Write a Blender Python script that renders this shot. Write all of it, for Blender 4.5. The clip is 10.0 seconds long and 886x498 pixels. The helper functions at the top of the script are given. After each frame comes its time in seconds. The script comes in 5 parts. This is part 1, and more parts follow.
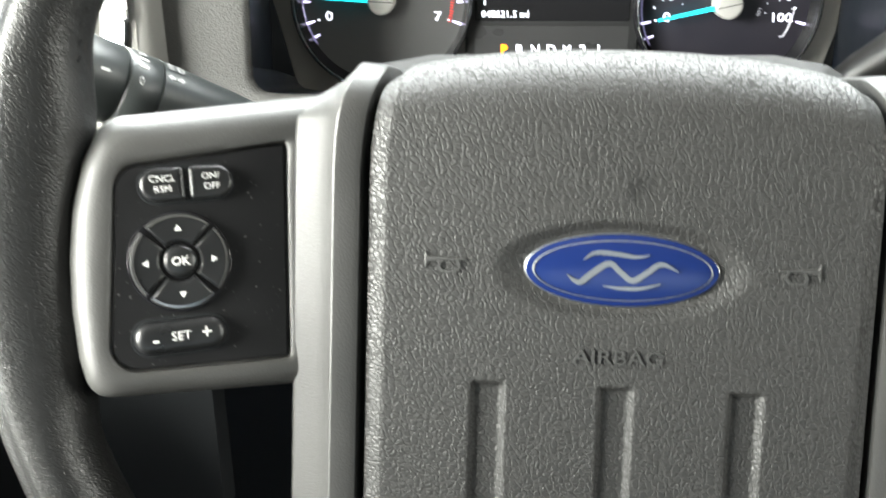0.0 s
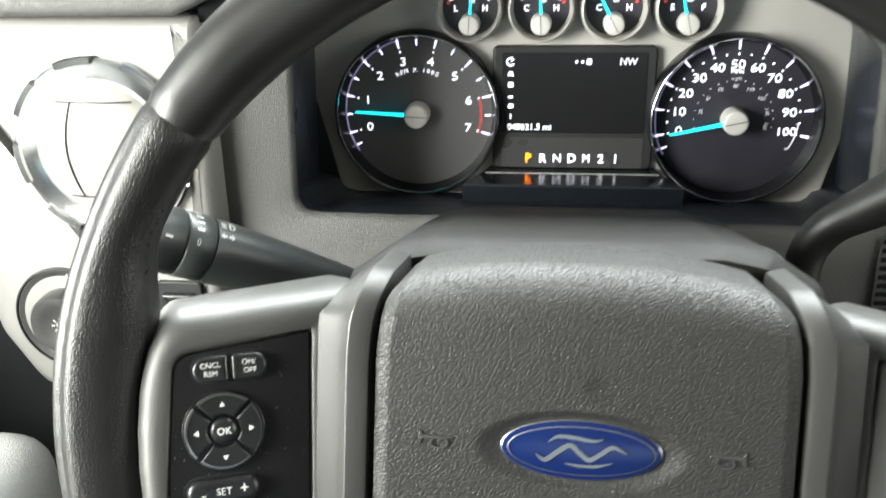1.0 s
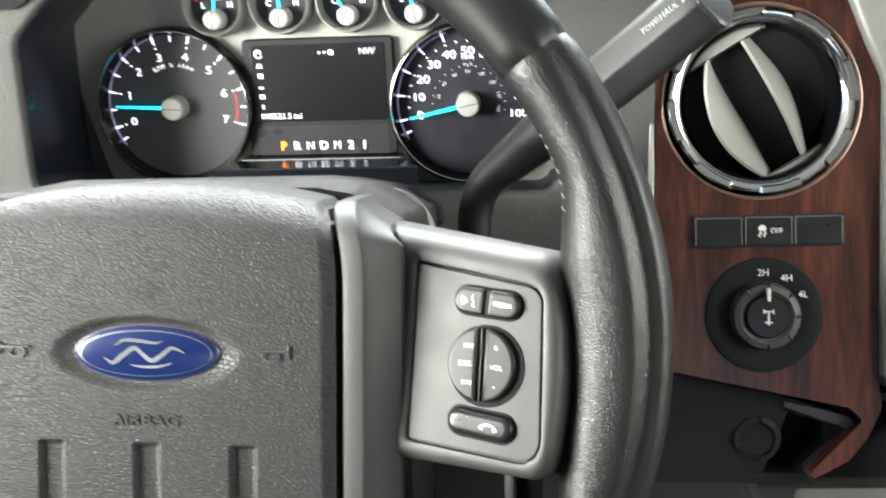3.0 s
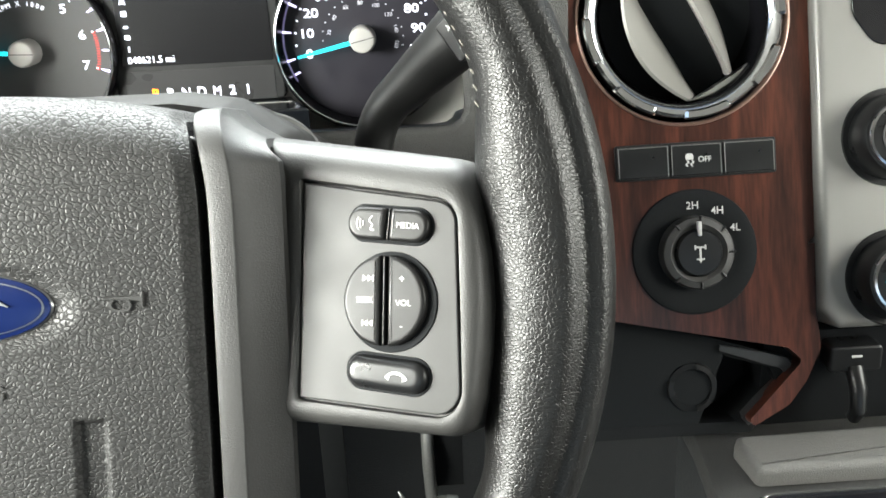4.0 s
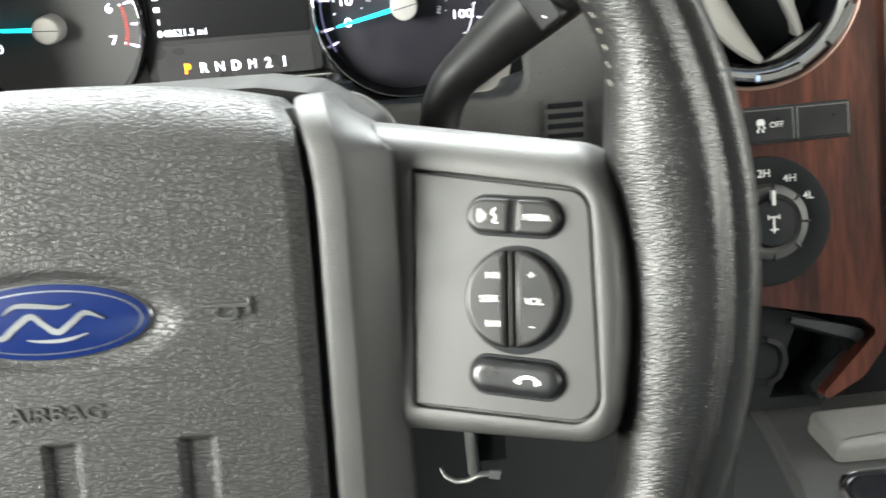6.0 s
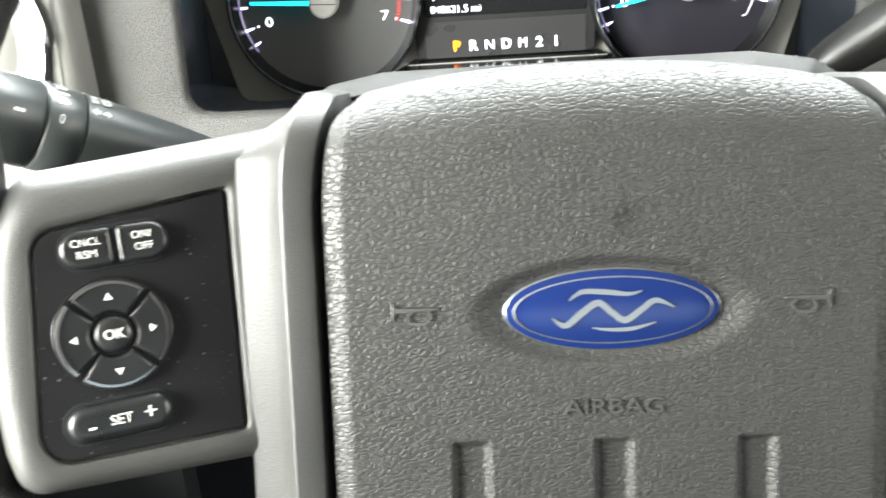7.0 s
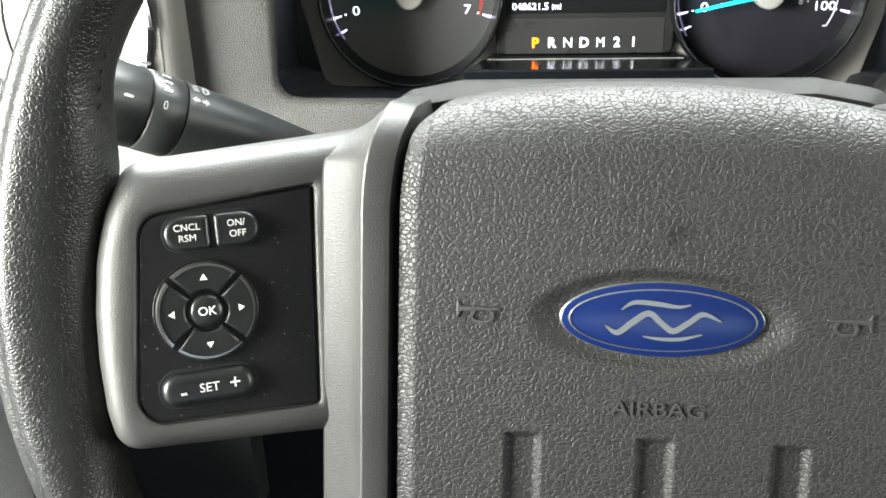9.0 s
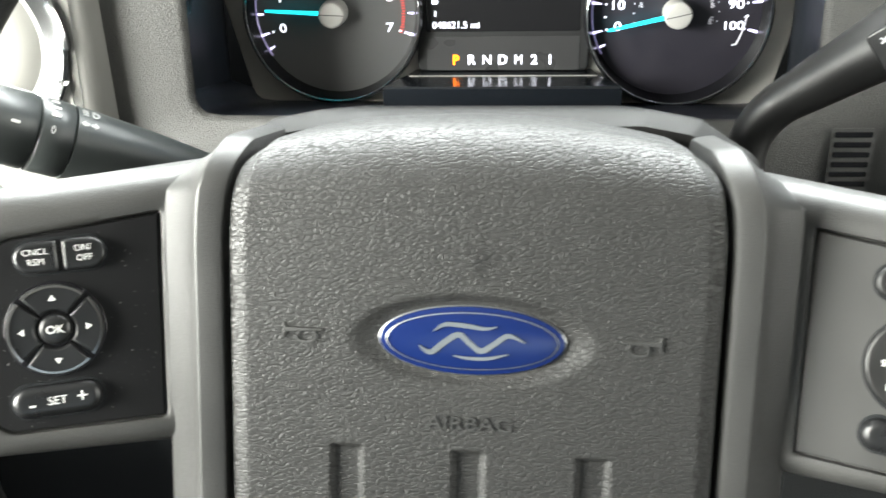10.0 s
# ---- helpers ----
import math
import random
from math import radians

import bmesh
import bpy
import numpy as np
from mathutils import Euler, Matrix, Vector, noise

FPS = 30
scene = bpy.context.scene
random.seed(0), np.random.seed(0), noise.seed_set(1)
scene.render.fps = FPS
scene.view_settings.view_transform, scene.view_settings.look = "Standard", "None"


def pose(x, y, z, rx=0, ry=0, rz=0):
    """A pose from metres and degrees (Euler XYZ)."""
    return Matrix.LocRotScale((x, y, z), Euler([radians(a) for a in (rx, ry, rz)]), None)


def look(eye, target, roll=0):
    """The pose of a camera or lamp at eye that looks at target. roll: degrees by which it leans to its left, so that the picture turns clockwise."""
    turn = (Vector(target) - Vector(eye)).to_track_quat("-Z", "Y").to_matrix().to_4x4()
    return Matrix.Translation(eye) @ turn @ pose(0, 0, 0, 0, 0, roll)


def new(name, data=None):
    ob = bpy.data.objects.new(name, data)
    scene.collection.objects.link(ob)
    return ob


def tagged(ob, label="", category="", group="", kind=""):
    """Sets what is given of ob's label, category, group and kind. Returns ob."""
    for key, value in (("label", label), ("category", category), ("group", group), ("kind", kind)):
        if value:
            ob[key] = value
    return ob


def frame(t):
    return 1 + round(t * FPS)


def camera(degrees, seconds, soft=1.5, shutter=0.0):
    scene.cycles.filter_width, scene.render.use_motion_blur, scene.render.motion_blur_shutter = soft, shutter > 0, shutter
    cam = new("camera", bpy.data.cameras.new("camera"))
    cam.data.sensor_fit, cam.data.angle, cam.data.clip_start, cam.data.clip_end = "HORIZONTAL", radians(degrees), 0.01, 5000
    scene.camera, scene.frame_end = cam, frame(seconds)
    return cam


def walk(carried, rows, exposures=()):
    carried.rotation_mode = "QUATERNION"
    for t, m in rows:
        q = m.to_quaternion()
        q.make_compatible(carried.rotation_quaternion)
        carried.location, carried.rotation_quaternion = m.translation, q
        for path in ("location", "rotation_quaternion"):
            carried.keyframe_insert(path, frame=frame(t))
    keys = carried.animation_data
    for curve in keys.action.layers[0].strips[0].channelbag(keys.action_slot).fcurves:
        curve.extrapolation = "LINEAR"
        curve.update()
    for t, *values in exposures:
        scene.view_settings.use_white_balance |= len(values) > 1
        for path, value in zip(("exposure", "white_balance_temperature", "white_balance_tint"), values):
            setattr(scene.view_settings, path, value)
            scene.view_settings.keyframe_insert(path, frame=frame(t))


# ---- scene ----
# The dash frame: x to the passenger, y ahead, z up along the dial faces; it leans back in the cab.
DASH = pose(0, 0, 0.68, -12, 0, 0)

cam = camera(51.42, 10.0, soft=1.6, shutter=0.4)
EXPOSURES = [(t, stops + 0.5, 6620, 4.0) for t, stops in ((0.0, 0.50), (0.5, 0.14), (1.0, 0.04), (1.8, -0.14), (2.5, -0.14), (3.0, 0.42), (3.2, 0.44), (4.3, 0.46), (5.2, 0.46), (6.5, 0.70), (7.0, 0.84), (7.5, 0.58), (8.5, 0.30), (9.0, 0.28), (10.0, 0.45))]
PATH = [
    (0, (-0.0384, -0.5739, 0.8745), (-0.0686, -0.0766, 0.5402), -1.17),
    (0.5, (-0.0316, -0.5786, 0.9178), (-0.0958, -0.0881, 0.5783), -2.69),
    (1, (-0.0112, -0.5861, 0.9613), (-0.0825, -0.0923, 0.6280), -3.10),
    (1.5, (0.0157, -0.6023, 0.9948), (-0.0500, -0.1053, 0.6652), -2.63),
    (2, (0.0546, -0.6165, 0.9950), (-0.0077, -0.1072, 0.6840), -2.65),
    (2.5, (0.1105, -0.6384, 0.9672), (0.0445, -0.1250, 0.6638), -3.62),
    (3, (0.1428, -0.6278, 0.9271), (0.0952, -0.1135, 0.6218), -3.43),
    (3.2, (0.1446, -0.6198, 0.9114), (0.1135, -0.1048, 0.6052), -3.00),
    (4.3, (0.1395, -0.5761, 0.8698), (0.1606, -0.0699, 0.5485), -2.33),
    (4.5, (0.1367, -0.5724, 0.8688), (0.1622, -0.0691, 0.5432), -2.07),
    (5, (0.1303, -0.5658, 0.8700), (0.1559, -0.0714, 0.5310), -2.52),
    (5.2, (0.1300, -0.5644, 0.8708), (0.1524, -0.0702, 0.5314), -2.75),
    (6.3, (0.0618, -0.5525, 0.8732), (0.0755, -0.0568, 0.5355), -4.37),
    (6.5, (0.0204, -0.5462, 0.8729), (0.0278, -0.0510, 0.5343), -4.53),
    (7, (-0.0405, -0.5391, 0.8722), (-0.0467, -0.0480, 0.5275), -3.66),
    (7.5, (-0.0560, -0.5432, 0.8770), (-0.0769, -0.0562, 0.5272), -2.90),
    (8, (-0.0526, -0.5450, 0.8780), (-0.0956, -0.0613, 0.5255), -3.45),
    (8.5, (-0.0429, -0.5485, 0.8843), (-0.0938, -0.0662, 0.5311), -3.57),
    (9, (-0.0397, -0.5518, 0.8904), (-0.0894, -0.0709, 0.5351), -3.02),
    (9.5, (-0.0238, -0.5548, 0.8973), (-0.0730, -0.0749, 0.5405), -2.70),
    (10, (0.0160, -0.5587, 0.9067), (-0.0371, -0.0791, 0.5502), -3.01),
]
walk(cam, [(t, look(eye, target, roll)) for t, eye, target, roll in PATH], EXPOSURES)

# ---- light ----
world = bpy.data.worlds.new("sky")
scene.world = world
world.use_nodes = True
wn = world.node_tree.nodes
sky = wn.new("ShaderNodeTexSky")
sky.sky_type, sky.sun_disc = 'NISHITA', False
sky.sun_elevation, sky.sun_rotation = radians(48), radians(-60)
world.node_tree.links.new(sky.outputs[0], wn["Background"].inputs[0])
wn["Background"].inputs[1].default_value = 0.14


def window_light(name, eye, target, width, height, watts, color=(1, 1, 1)):
    lamp = bpy.data.lights.new(name, 'AREA')
    lamp.shape, lamp.size, lamp.size_y, lamp.energy, lamp.color = 'RECTANGLE', width, height, watts, color
    ob = new(name, lamp)
    ob.matrix_world = look(eye, target)
    return ob


window_light("driver_window_light", (-0.66, -0.62, 0.94), (0.2, -0.42, 0.64), 0.44, 0.40, 26.0, (1.0, 0.99, 0.96))
window_light("windshield_light", (-0.05, 0.30, 1.22), (-0.05, -0.75, 0.55), 1.2, 0.55, 46.0, (0.95, 0.98, 1.0))
window_light("passenger_window_light", (1.18, -0.53, 0.98), (0.2, -0.45, 0.62), 0.8, 0.46, 10.5, (1.0, 0.97, 0.92))
window_light("rear_window_light", (0.25, -1.86, 1.08), (0.1, 0.0, 0.7), 0.9, 0.24, 0.5, (1.0, 0.96, 0.9))
sun = new("sun", bpy.data.lights.new("sun", 'SUN'))
sun.data.energy, sun.data.angle, sun.data.color = 0.5, radians(12), (1.0, 0.96, 0.9)
sun.matrix_world = look((-4, 2.3, 5.2), (0, 0, 0))

# ---- small tools ----
def thing(name, label, category, matrix=None, group="", kind=""):
    ob = new(name)
    ob.empty_display_size = 0.02
    ob.matrix_world = matrix if matrix is not None else DASH
    return tagged(ob, label, category, group, kind)


def finish(me, mat, angle=38):
    me.materials.append(mat)
    me.shade_smooth()
    me.set_sharp_from_angle(angle=radians(angle))
    return me


def part(name, bm, mat, parent=None, label="", matrix=None, angle=38):
    bmesh.ops.recalc_face_normals(bm, faces=bm.faces)
    me = bpy.data.meshes.new(name)
    bm.to_mesh(me)
    bm.free()
    ob = new(name, finish(me, mat, angle))
    ob.parent = parent
    if matrix is not None:
        ob.matrix_local = matrix
    if label:
        ob["label"] = label
    return ob


def again(ob, matrix, parent=None):
    """One more object on the same mesh."""
    twin = new(ob.name.split(".")[0], ob.data)
    twin.parent = parent if parent is not None else ob.parent
    twin.matrix_local = matrix
    return twin


def area2(poly):
    return sum(a[0] * b[1] - b[0] * a[1] for a, b in zip(poly, poly[1:] + poly[:1]))


def round_poly(pts, radii, n=6):
    pts = list(pts) if area2(list(pts)) > 0 else list(pts)[::-1]
    if not isinstance(radii, (list, tuple)):
        radii = [radii] * len(pts)
    out = []
    for i, p in enumerate(pts):
        p, a, b = Vector(p), Vector(pts[i - 1]), Vector(pts[(i + 1) % len(pts)])
        r = radii[i]
        if r <= 0:
            out.append((p.x, p.y))
            continue
        u, v = (a - p).normalized(), (b - p).normalized()
        half = max(0.05, u.angle(v) / 2)
        d = min(r / math.tan(half), 0.48 * (a - p).length, 0.48 * (b - p).length)
        for k in range(n + 1):
            f = k / n
            w = math.sin(half)
            q = ((p + u * d) * (1 - f) ** 2 + p * 2 * w * f * (1 - f) + (p + v * d) * f ** 2) / ((1 - f) ** 2 + 2 * w * f * (1 - f) + f ** 2)
            out.append((q.x, q.y))
    return out


def rrect(cx, cy, w, h, r, n=6, turn=0.0):
    base = round_poly([(-w / 2, -h / 2), (w / 2, -h / 2), (w / 2, h / 2), (-w / 2, h / 2)], r, n)
    c, s = math.cos(radians(turn)), math.sin(radians(turn))
    return [(cx + x * c - y * s, cy + x * s + y * c) for x, y in base]


def oval(cx, cy, a, b, n=48, start=0.0, end=360.0, closed=True):
    steps = n if closed else n + 1
    return [(cx + a * math.cos(radians(start + (end - start) * k / n)), cy + b * math.sin(radians(start + (end - start) * k / n))) for k in range(steps)]


def inset(poly, d):
    """The polygon moved inwards by d (outwards: minus)."""
    if area2(poly) < 0:
        poly = poly[::-1]
    out = []
    for i, p in enumerate(poly):
        a, p, b = Vector(poly[i - 1]), Vector(p), Vector(poly[(i + 1) % len(poly)])
        e, g = (p - a), (b - p)
        if e.length < 1e-9 or g.length < 1e-9:
            out.append((p.x, p.y))
            continue
        e.normalize(), g.normalize()
        m = Vector((-e.y - g.y, e.x + g.x))
        m = m.normalized() if m.length > 1e-6 else Vector((-e.y, e.x))
        k = max(0.35, m.dot(Vector((-e.y, e.x))))
        q = p + m * (d / k)
        out.append((q.x, q.y))
    return out


def bridge(bm, loops, closed=True, cap=(False, True)):
    rings = [[bm.verts.new(p) for p in loop] for loop in loops]
    n = len(rings[0])
    for a, b in zip(rings, rings[1:]):
        for k in range(n if closed else n - 1):
            j = (k + 1) % n
            bm.faces.new((a[k], a[j], b[j], b[k]))
    if cap[0]:
        bm.faces.new(rings[0][::-1])
    if cap[1]:
        bm.faces.new(rings[-1])
    return bm


def slab(poly, z0, z1, bevel=0.0, bm=None, bottom=False, steps=3, crown=0.0):
    """A plate with that outline from z0 to z1, its upper edge rounded."""
    bm = bm or bmesh.new()
    if area2(poly) < 0:
        poly = poly[::-1]
    loops = [[(x, y, z0) for x, y in poly]]
    if bevel > 0:
        for k in range(steps + 1):
            f = radians(90 * k / steps)
            loops.append([(x, y, z1 - bevel * (1 - math.sin(f))) for x, y in inset(poly, bevel * (1 - math.cos(f)))])
        if not crown:
            loops.append([(x, y, z1) for x, y in inset(poly, bevel * 1.3)])
    else:
        loops.append([(x, y, z1) for x, y in poly])
    if crown:
        cx, cy = sum(p[0] for p in poly) / len(poly), sum(p[1] for p in poly) / len(poly)
        last = loops[-1]
        for f, h in ((0.75, 0.45), (0.5, 0.75), (0.25, 0.94)):
            loops.append([(cx + (x - cx) * f, cy + (y - cy) * f, z1 + crown * h) for x, y, z in last])
    return bridge(bm, loops, True, (bottom, True))


def band(bm, outer, inner, z_outer, z_inner):
    """A ring of faces between two outlines of equal count."""
    return bridge(bm, [[(x, y, z_outer) for x, y in outer], [(x, y, z_inner) for x, y in inner]], True, (False, False))


def by_angle(poly, cx, cy, n):
    """n points where rays from a centre meet the outline."""
    out = []
    m = len(poly)
    for k in range(n):
        a = 2 * math.pi * k / n
        dx, dy = math.cos(a), math.sin(a)
        best = None
        for i in range(m):
            x1, y1 = poly[i][0] - cx, poly[i][1] - cy
            x2, y2 = poly[(i + 1) % m][0] - cx, poly[(i + 1) % m][1] - cy
            den = dx * (y2 - y1) - dy * (x2 - x1)
            if abs(den) < 1e-14:
                continue
            t = (x1 * (y2 - y1) - y1 * (x2 - x1)) / den
            u = (x1 * dy - y1 * dx) / den
            if t > 0 and -1e-6 <= u <= 1 + 1e-6 and (best is None or t > best):
                best = t
        best = best or 0.0
        out.append((cx + dx * best, cy + dy * best))
    return out


def lathe(profile, n=64, bm=None, cap=(False, False), start=0.0, end=360.0):
    """Turns (radius, height) pairs about the z axis."""
    bm = bm or bmesh.new()
    full = abs(end - start) >= 359.9
    count = n if full else n + 1
    ring = [radians(start + (end - start) * k / n) for k in range(count)]
    loops = [[(r * math.cos(a), r * math.sin(a), z) for a in ring] for r, z in profile]
    return bridge(bm, loops, full, cap if full else (False, False))


def sweep(points, radii, n=20, bm=None, flat=1.0, caps=True):
    """A round or flattened bar along points."""
    bm = bm or bmesh.new()
    pts = [Vector(p) for p in points]
    loops = []
    side = None
    for i, p in enumerate(pts):
        way = (pts[min(i + 1, len(pts) - 1)] - pts[max(i - 1, 0)]).normalized()
        if side is None:
            side = way.cross(Vector((0, 0, 1)) if abs(way.z) < 0.9 else Vector((0, 1, 0))).normalized()
        side = (side - way * side.dot(way)).normalized()
        up = side.cross(way)
        r = radii[i] if isinstance(radii, (list, tuple)) else radii
        loops.append([p + side * (r * math.cos(2 * math.pi * k / n)) + up * (r * flat * math.sin(2 * math.pi * k / n)) for k in range(n)])
    return bridge(bm, loops, True, (caps, caps))


def block(x0, x1, y0, y1, z0, z1, bevel=0.0, segments=2, bm=None):
    bm = bm or bmesh.new()
    got = bmesh.ops.create_cube(bm, size=1.0, matrix=Matrix.Translation(((x0 + x1) / 2, (y0 + y1) / 2, (z0 + z1) / 2)) @ Matrix.Diagonal((x1 - x0, y1 - y0, z1 - z0, 1)))
    if bevel > 0:
        edges = list({e for v in got["verts"] for e in v.link_edges})
        bmesh.ops.bevel(bm, geom=edges, offset=bevel, segments=segments, profile=0.6, affect='EDGES')
    return bm


TEXTS = {}


def lettering(text, size, mat, parent, matrix, depth=0.0, bold=0.0, name="lettering"):
    key = (text, size, depth, bold, mat.name)
    if key not in TEXTS:
        curve = bpy.data.curves.new("text", 'FONT')
        curve.body, curve.size, curve.extrude, curve.offset = text, size, depth, bold * size
        curve.align_x, curve.align_y, curve.resolution_u = 'CENTER', 'CENTER', 3
        ob = new("text", curve)
        me = bpy.data.meshes.new_from_object(ob.evaluated_get(bpy.context.evaluated_depsgraph_get()))
        bpy.data.objects.remove(ob)
        bpy.data.curves.remove(curve)
        me.materials.clear()
        me.materials.append(mat)
        TEXTS[key] = me
    ob = new(name, TEXTS[key])
    ob.parent = parent
    ob.matrix_local = matrix
    return ob


def smooth01(x):
    x = min(1.0, max(0.0, x))
    return x * x * (3 - 2 * x)


# ---- materials ----
def shader(name):
    m = bpy.data.materials.new(name)
    m.use_nodes = True
    nodes, links = m.node_tree.nodes, m.node_tree.links
    return m, nodes, links, nodes["Principled BSDF"]


def tint(nodes, links, bsdf, color, coord, var, scale, stain=0.0):
    """Base colour with fine and broad variation."""
    fine, broad = nodes.new("ShaderNodeTexNoise"), nodes.new("ShaderNodeTexNoise")
    fine.inputs["Scale"].default_value, fine.inputs["Detail"].default_value = scale, 4
    broad.inputs["Scale"].default_value, broad.inputs["Detail"].default_value = scale * 0.03, 3
    add = nodes.new("ShaderNodeMath")
    add.operation = 'ADD'
    links.new(coord, fine.inputs["Vector"])
    links.new(coord, broad.inputs["Vector"])
    links.new(fine.outputs[0], add.inputs[0])
    links.new(broad.outputs[0], add.inputs[1])
    ramp = nodes.new("ShaderNodeMapRange")
    ramp.inputs["From Min"].default_value, ramp.inputs["From Max"].default_value = 0.6, 1.4
    ramp.inputs["To Min"].default_value, ramp.inputs["To Max"].default_value = 1 - var, 1 + var
    links.new(add.outputs[0], ramp.inputs["Value"])
    mul = nodes.new("ShaderNodeVectorMath")
    mul.operation = 'SCALE'
    mul.inputs[0].default_value = color
    links.new(ramp.outputs[0], mul.inputs["Scale"])
    links.new(mul.outputs[0], bsdf.inputs["Base Color"])
    rough = nodes.new("ShaderNodeMapRange")
    base = bsdf.inputs["Roughness"].default_value
    rough.inputs["From Min"].default_value, rough.inputs["From Max"].default_value = 0.3, 0.7
    rough.inputs["To Min"].default_value, rough.inputs["To Max"].default_value = max(0.03, base - 0.06), min(1, base + 0.06)
    links.new(broad.outputs[0], rough.inputs["Value"])
    links.new(rough.outputs[0], bsdf.inputs["Roughness"])


def plastic(name, color, rough, grain=900.0, depth=0.0002, var=0.08, metal=0.0, coat=0.0, strength=0.5, spec=0.5, dust=0.0):
    m, nodes, links, bsdf = shader(name)
    bsdf.inputs["Roughness"].default_value, bsdf.inputs["Metallic"].default_value = rough, metal
    bsdf.inputs["Coat Weight"].default_value, bsdf.inputs["Coat Roughness"].default_value = coat, 0.06
    bsdf.inputs["Specular IOR Level"].default_value = spec
    coord = nodes.new("ShaderNodeTexCoord").outputs["Object"]
    tint(nodes, links, bsdf, color, coord, var, grain)
    if dust:
        # sparse pale specks that lie on the surface
        spots, pick, mix = nodes.new("ShaderNodeTexNoise"), nodes.new("ShaderNodeMapRange"), nodes.new("ShaderNodeMixRGB")
        spots.inputs["Scale"].default_value, spots.inputs["Detail"].default_value = 900, 1
        pick.inputs["From Min"].default_value, pick.inputs["From Max"].default_value = 0.73, 0.80
        pick.inputs["To Max"].default_value = dust
        mix.inputs["Color2"].default_value = (0.35, 0.35, 0.34, 1)
        links.new(coord, spots.inputs["Vector"])
        links.new(spots.outputs[0], pick.inputs["Value"])
        links.new(pick.outputs[0], mix.inputs["Fac"])
        links.new(bsdf.inputs["Base Color"].links[0].from_socket, mix.inputs["Color1"])
        links.new(mix.outputs[0], bsdf.inputs["Base Color"])
    if depth > 0:
        tex, bump = nodes.new("ShaderNodeTexNoise"), nodes.new("ShaderNodeBump")
        tex.inputs["Scale"].default_value, tex.inputs["Detail"].default_value, tex.inputs["Roughness"].default_value = grain, 2, 0.5
        links.new(coord, tex.inputs["Vector"])
        links.new(tex.outputs[0], bump.inputs["Height"])
        bump.inputs["Strength"].default_value, bump.inputs["Distance"].default_value = strength, depth
        links.new(bump.outputs[0], bsdf.inputs["Normal"])
    return m


def leather(name, color, rough, cells, depth, warp=0.5, strength=0.8, crease=0.16, stretch=(1, 1, 1), var=0.1, spec=0.5, hollow=0.0):
    """Skin with raised cells and creases between them."""
    m, nodes, links, bsdf = shader(name)
    bsdf.inputs["Roughness"].default_value = rough
    bsdf.inputs["Specular IOR Level"].default_value = spec
    coord = nodes.new("ShaderNodeTexCoord").outputs["Object"]
    tint(nodes, links, bsdf, color, coord, var, cells)
    mapping = nodes.new("ShaderNodeMapping")
    mapping.inputs["Scale"].default_value = stretch
    links.new(coord, mapping.inputs["Vector"])
    wob = nodes.new("ShaderNodeTexNoise")
    wob.inputs["Scale"].default_value, wob.inputs["Detail"].default_value = cells * 0.8, 2
    links.new(mapping.outputs[0], wob.inputs["Vector"])
    off = nodes.new("ShaderNodeVectorMath")
    off.operation = 'MULTIPLY_ADD'
    off.inputs[1].default_value = (warp / cells,) * 3
    links.new(wob.outputs["Color"], off.inputs[0])
    links.new(mapping.outputs[0], off.inputs[2])
    vor = nodes.new("ShaderNodeTexVoronoi")
    vor.feature = 'DISTANCE_TO_EDGE'
    vor.inputs["Scale"].default_value = cells
    links.new(off.outputs[0], vor.inputs["Vector"])
    rng = nodes.new("ShaderNodeMapRange")
    rng.interpolation_type = 'SMOOTHSTEP'
    rng.inputs["From Max"].default_value = crease
    links.new(vor.outputs["Distance"], rng.inputs["Value"])
    fine = nodes.new("ShaderNodeTexNoise")
    fine.inputs["Scale"].default_value, fine.inputs["Detail"].default_value = cells * 2.2, 3
    links.new(coord, fine.inputs["Vector"])
    mix = nodes.new("ShaderNodeMath")
    mix.operation = 'MULTIPLY_ADD'
    mix.inputs[1].default_value = 0.07
    links.new(fine.outputs[0], mix.inputs[0])
    links.new(rng.outputs[0], mix.inputs[2])
    if hollow:
        # creases are duller than the raised skin
        dull = nodes.new("ShaderNodeMapRange")
        dull.inputs["From Max"].default_value = 0.6
        dull.inputs["To Min"].default_value, dull.inputs["To Max"].default_value = hollow, 0.0
        links.new(rng.outputs[0], dull.inputs["Value"])
        add = nodes.new("ShaderNodeMath")
        add.operation = 'ADD'
        link = bsdf.inputs["Roughness"].links[0]
        links.new(link.from_socket, add.inputs[0])
        links.new(dull.outputs[0], add.inputs[1])
        links.new(add.outputs[0], bsdf.inputs["Roughness"])
    bump = nodes.new("ShaderNodeBump")
    bump.inputs["Strength"].default_value, bump.inputs["Distance"].default_value = strength, depth
    links.new(mix.outputs[0], bump.inputs["Height"])
    links.new(bump.outputs[0], bsdf.inputs["Normal"])
    return m


def plain(name, color, rough=0.4, metal=0.0, glow=0.0, coat=0.0):
    m, nodes, links, bsdf = shader(name)
    bsdf.inputs["Base Color"].default_value = (*color, 1)
    bsdf.inputs["Roughness"].default_value, bsdf.inputs["Metallic"].default_value = rough, metal
    bsdf.inputs["Coat Weight"].default_value = coat
    if glow:
        bsdf.inputs["Emission Color"].default_value, bsdf.inputs["Emission Strength"].default_value = (*color, 1), glow
    return m


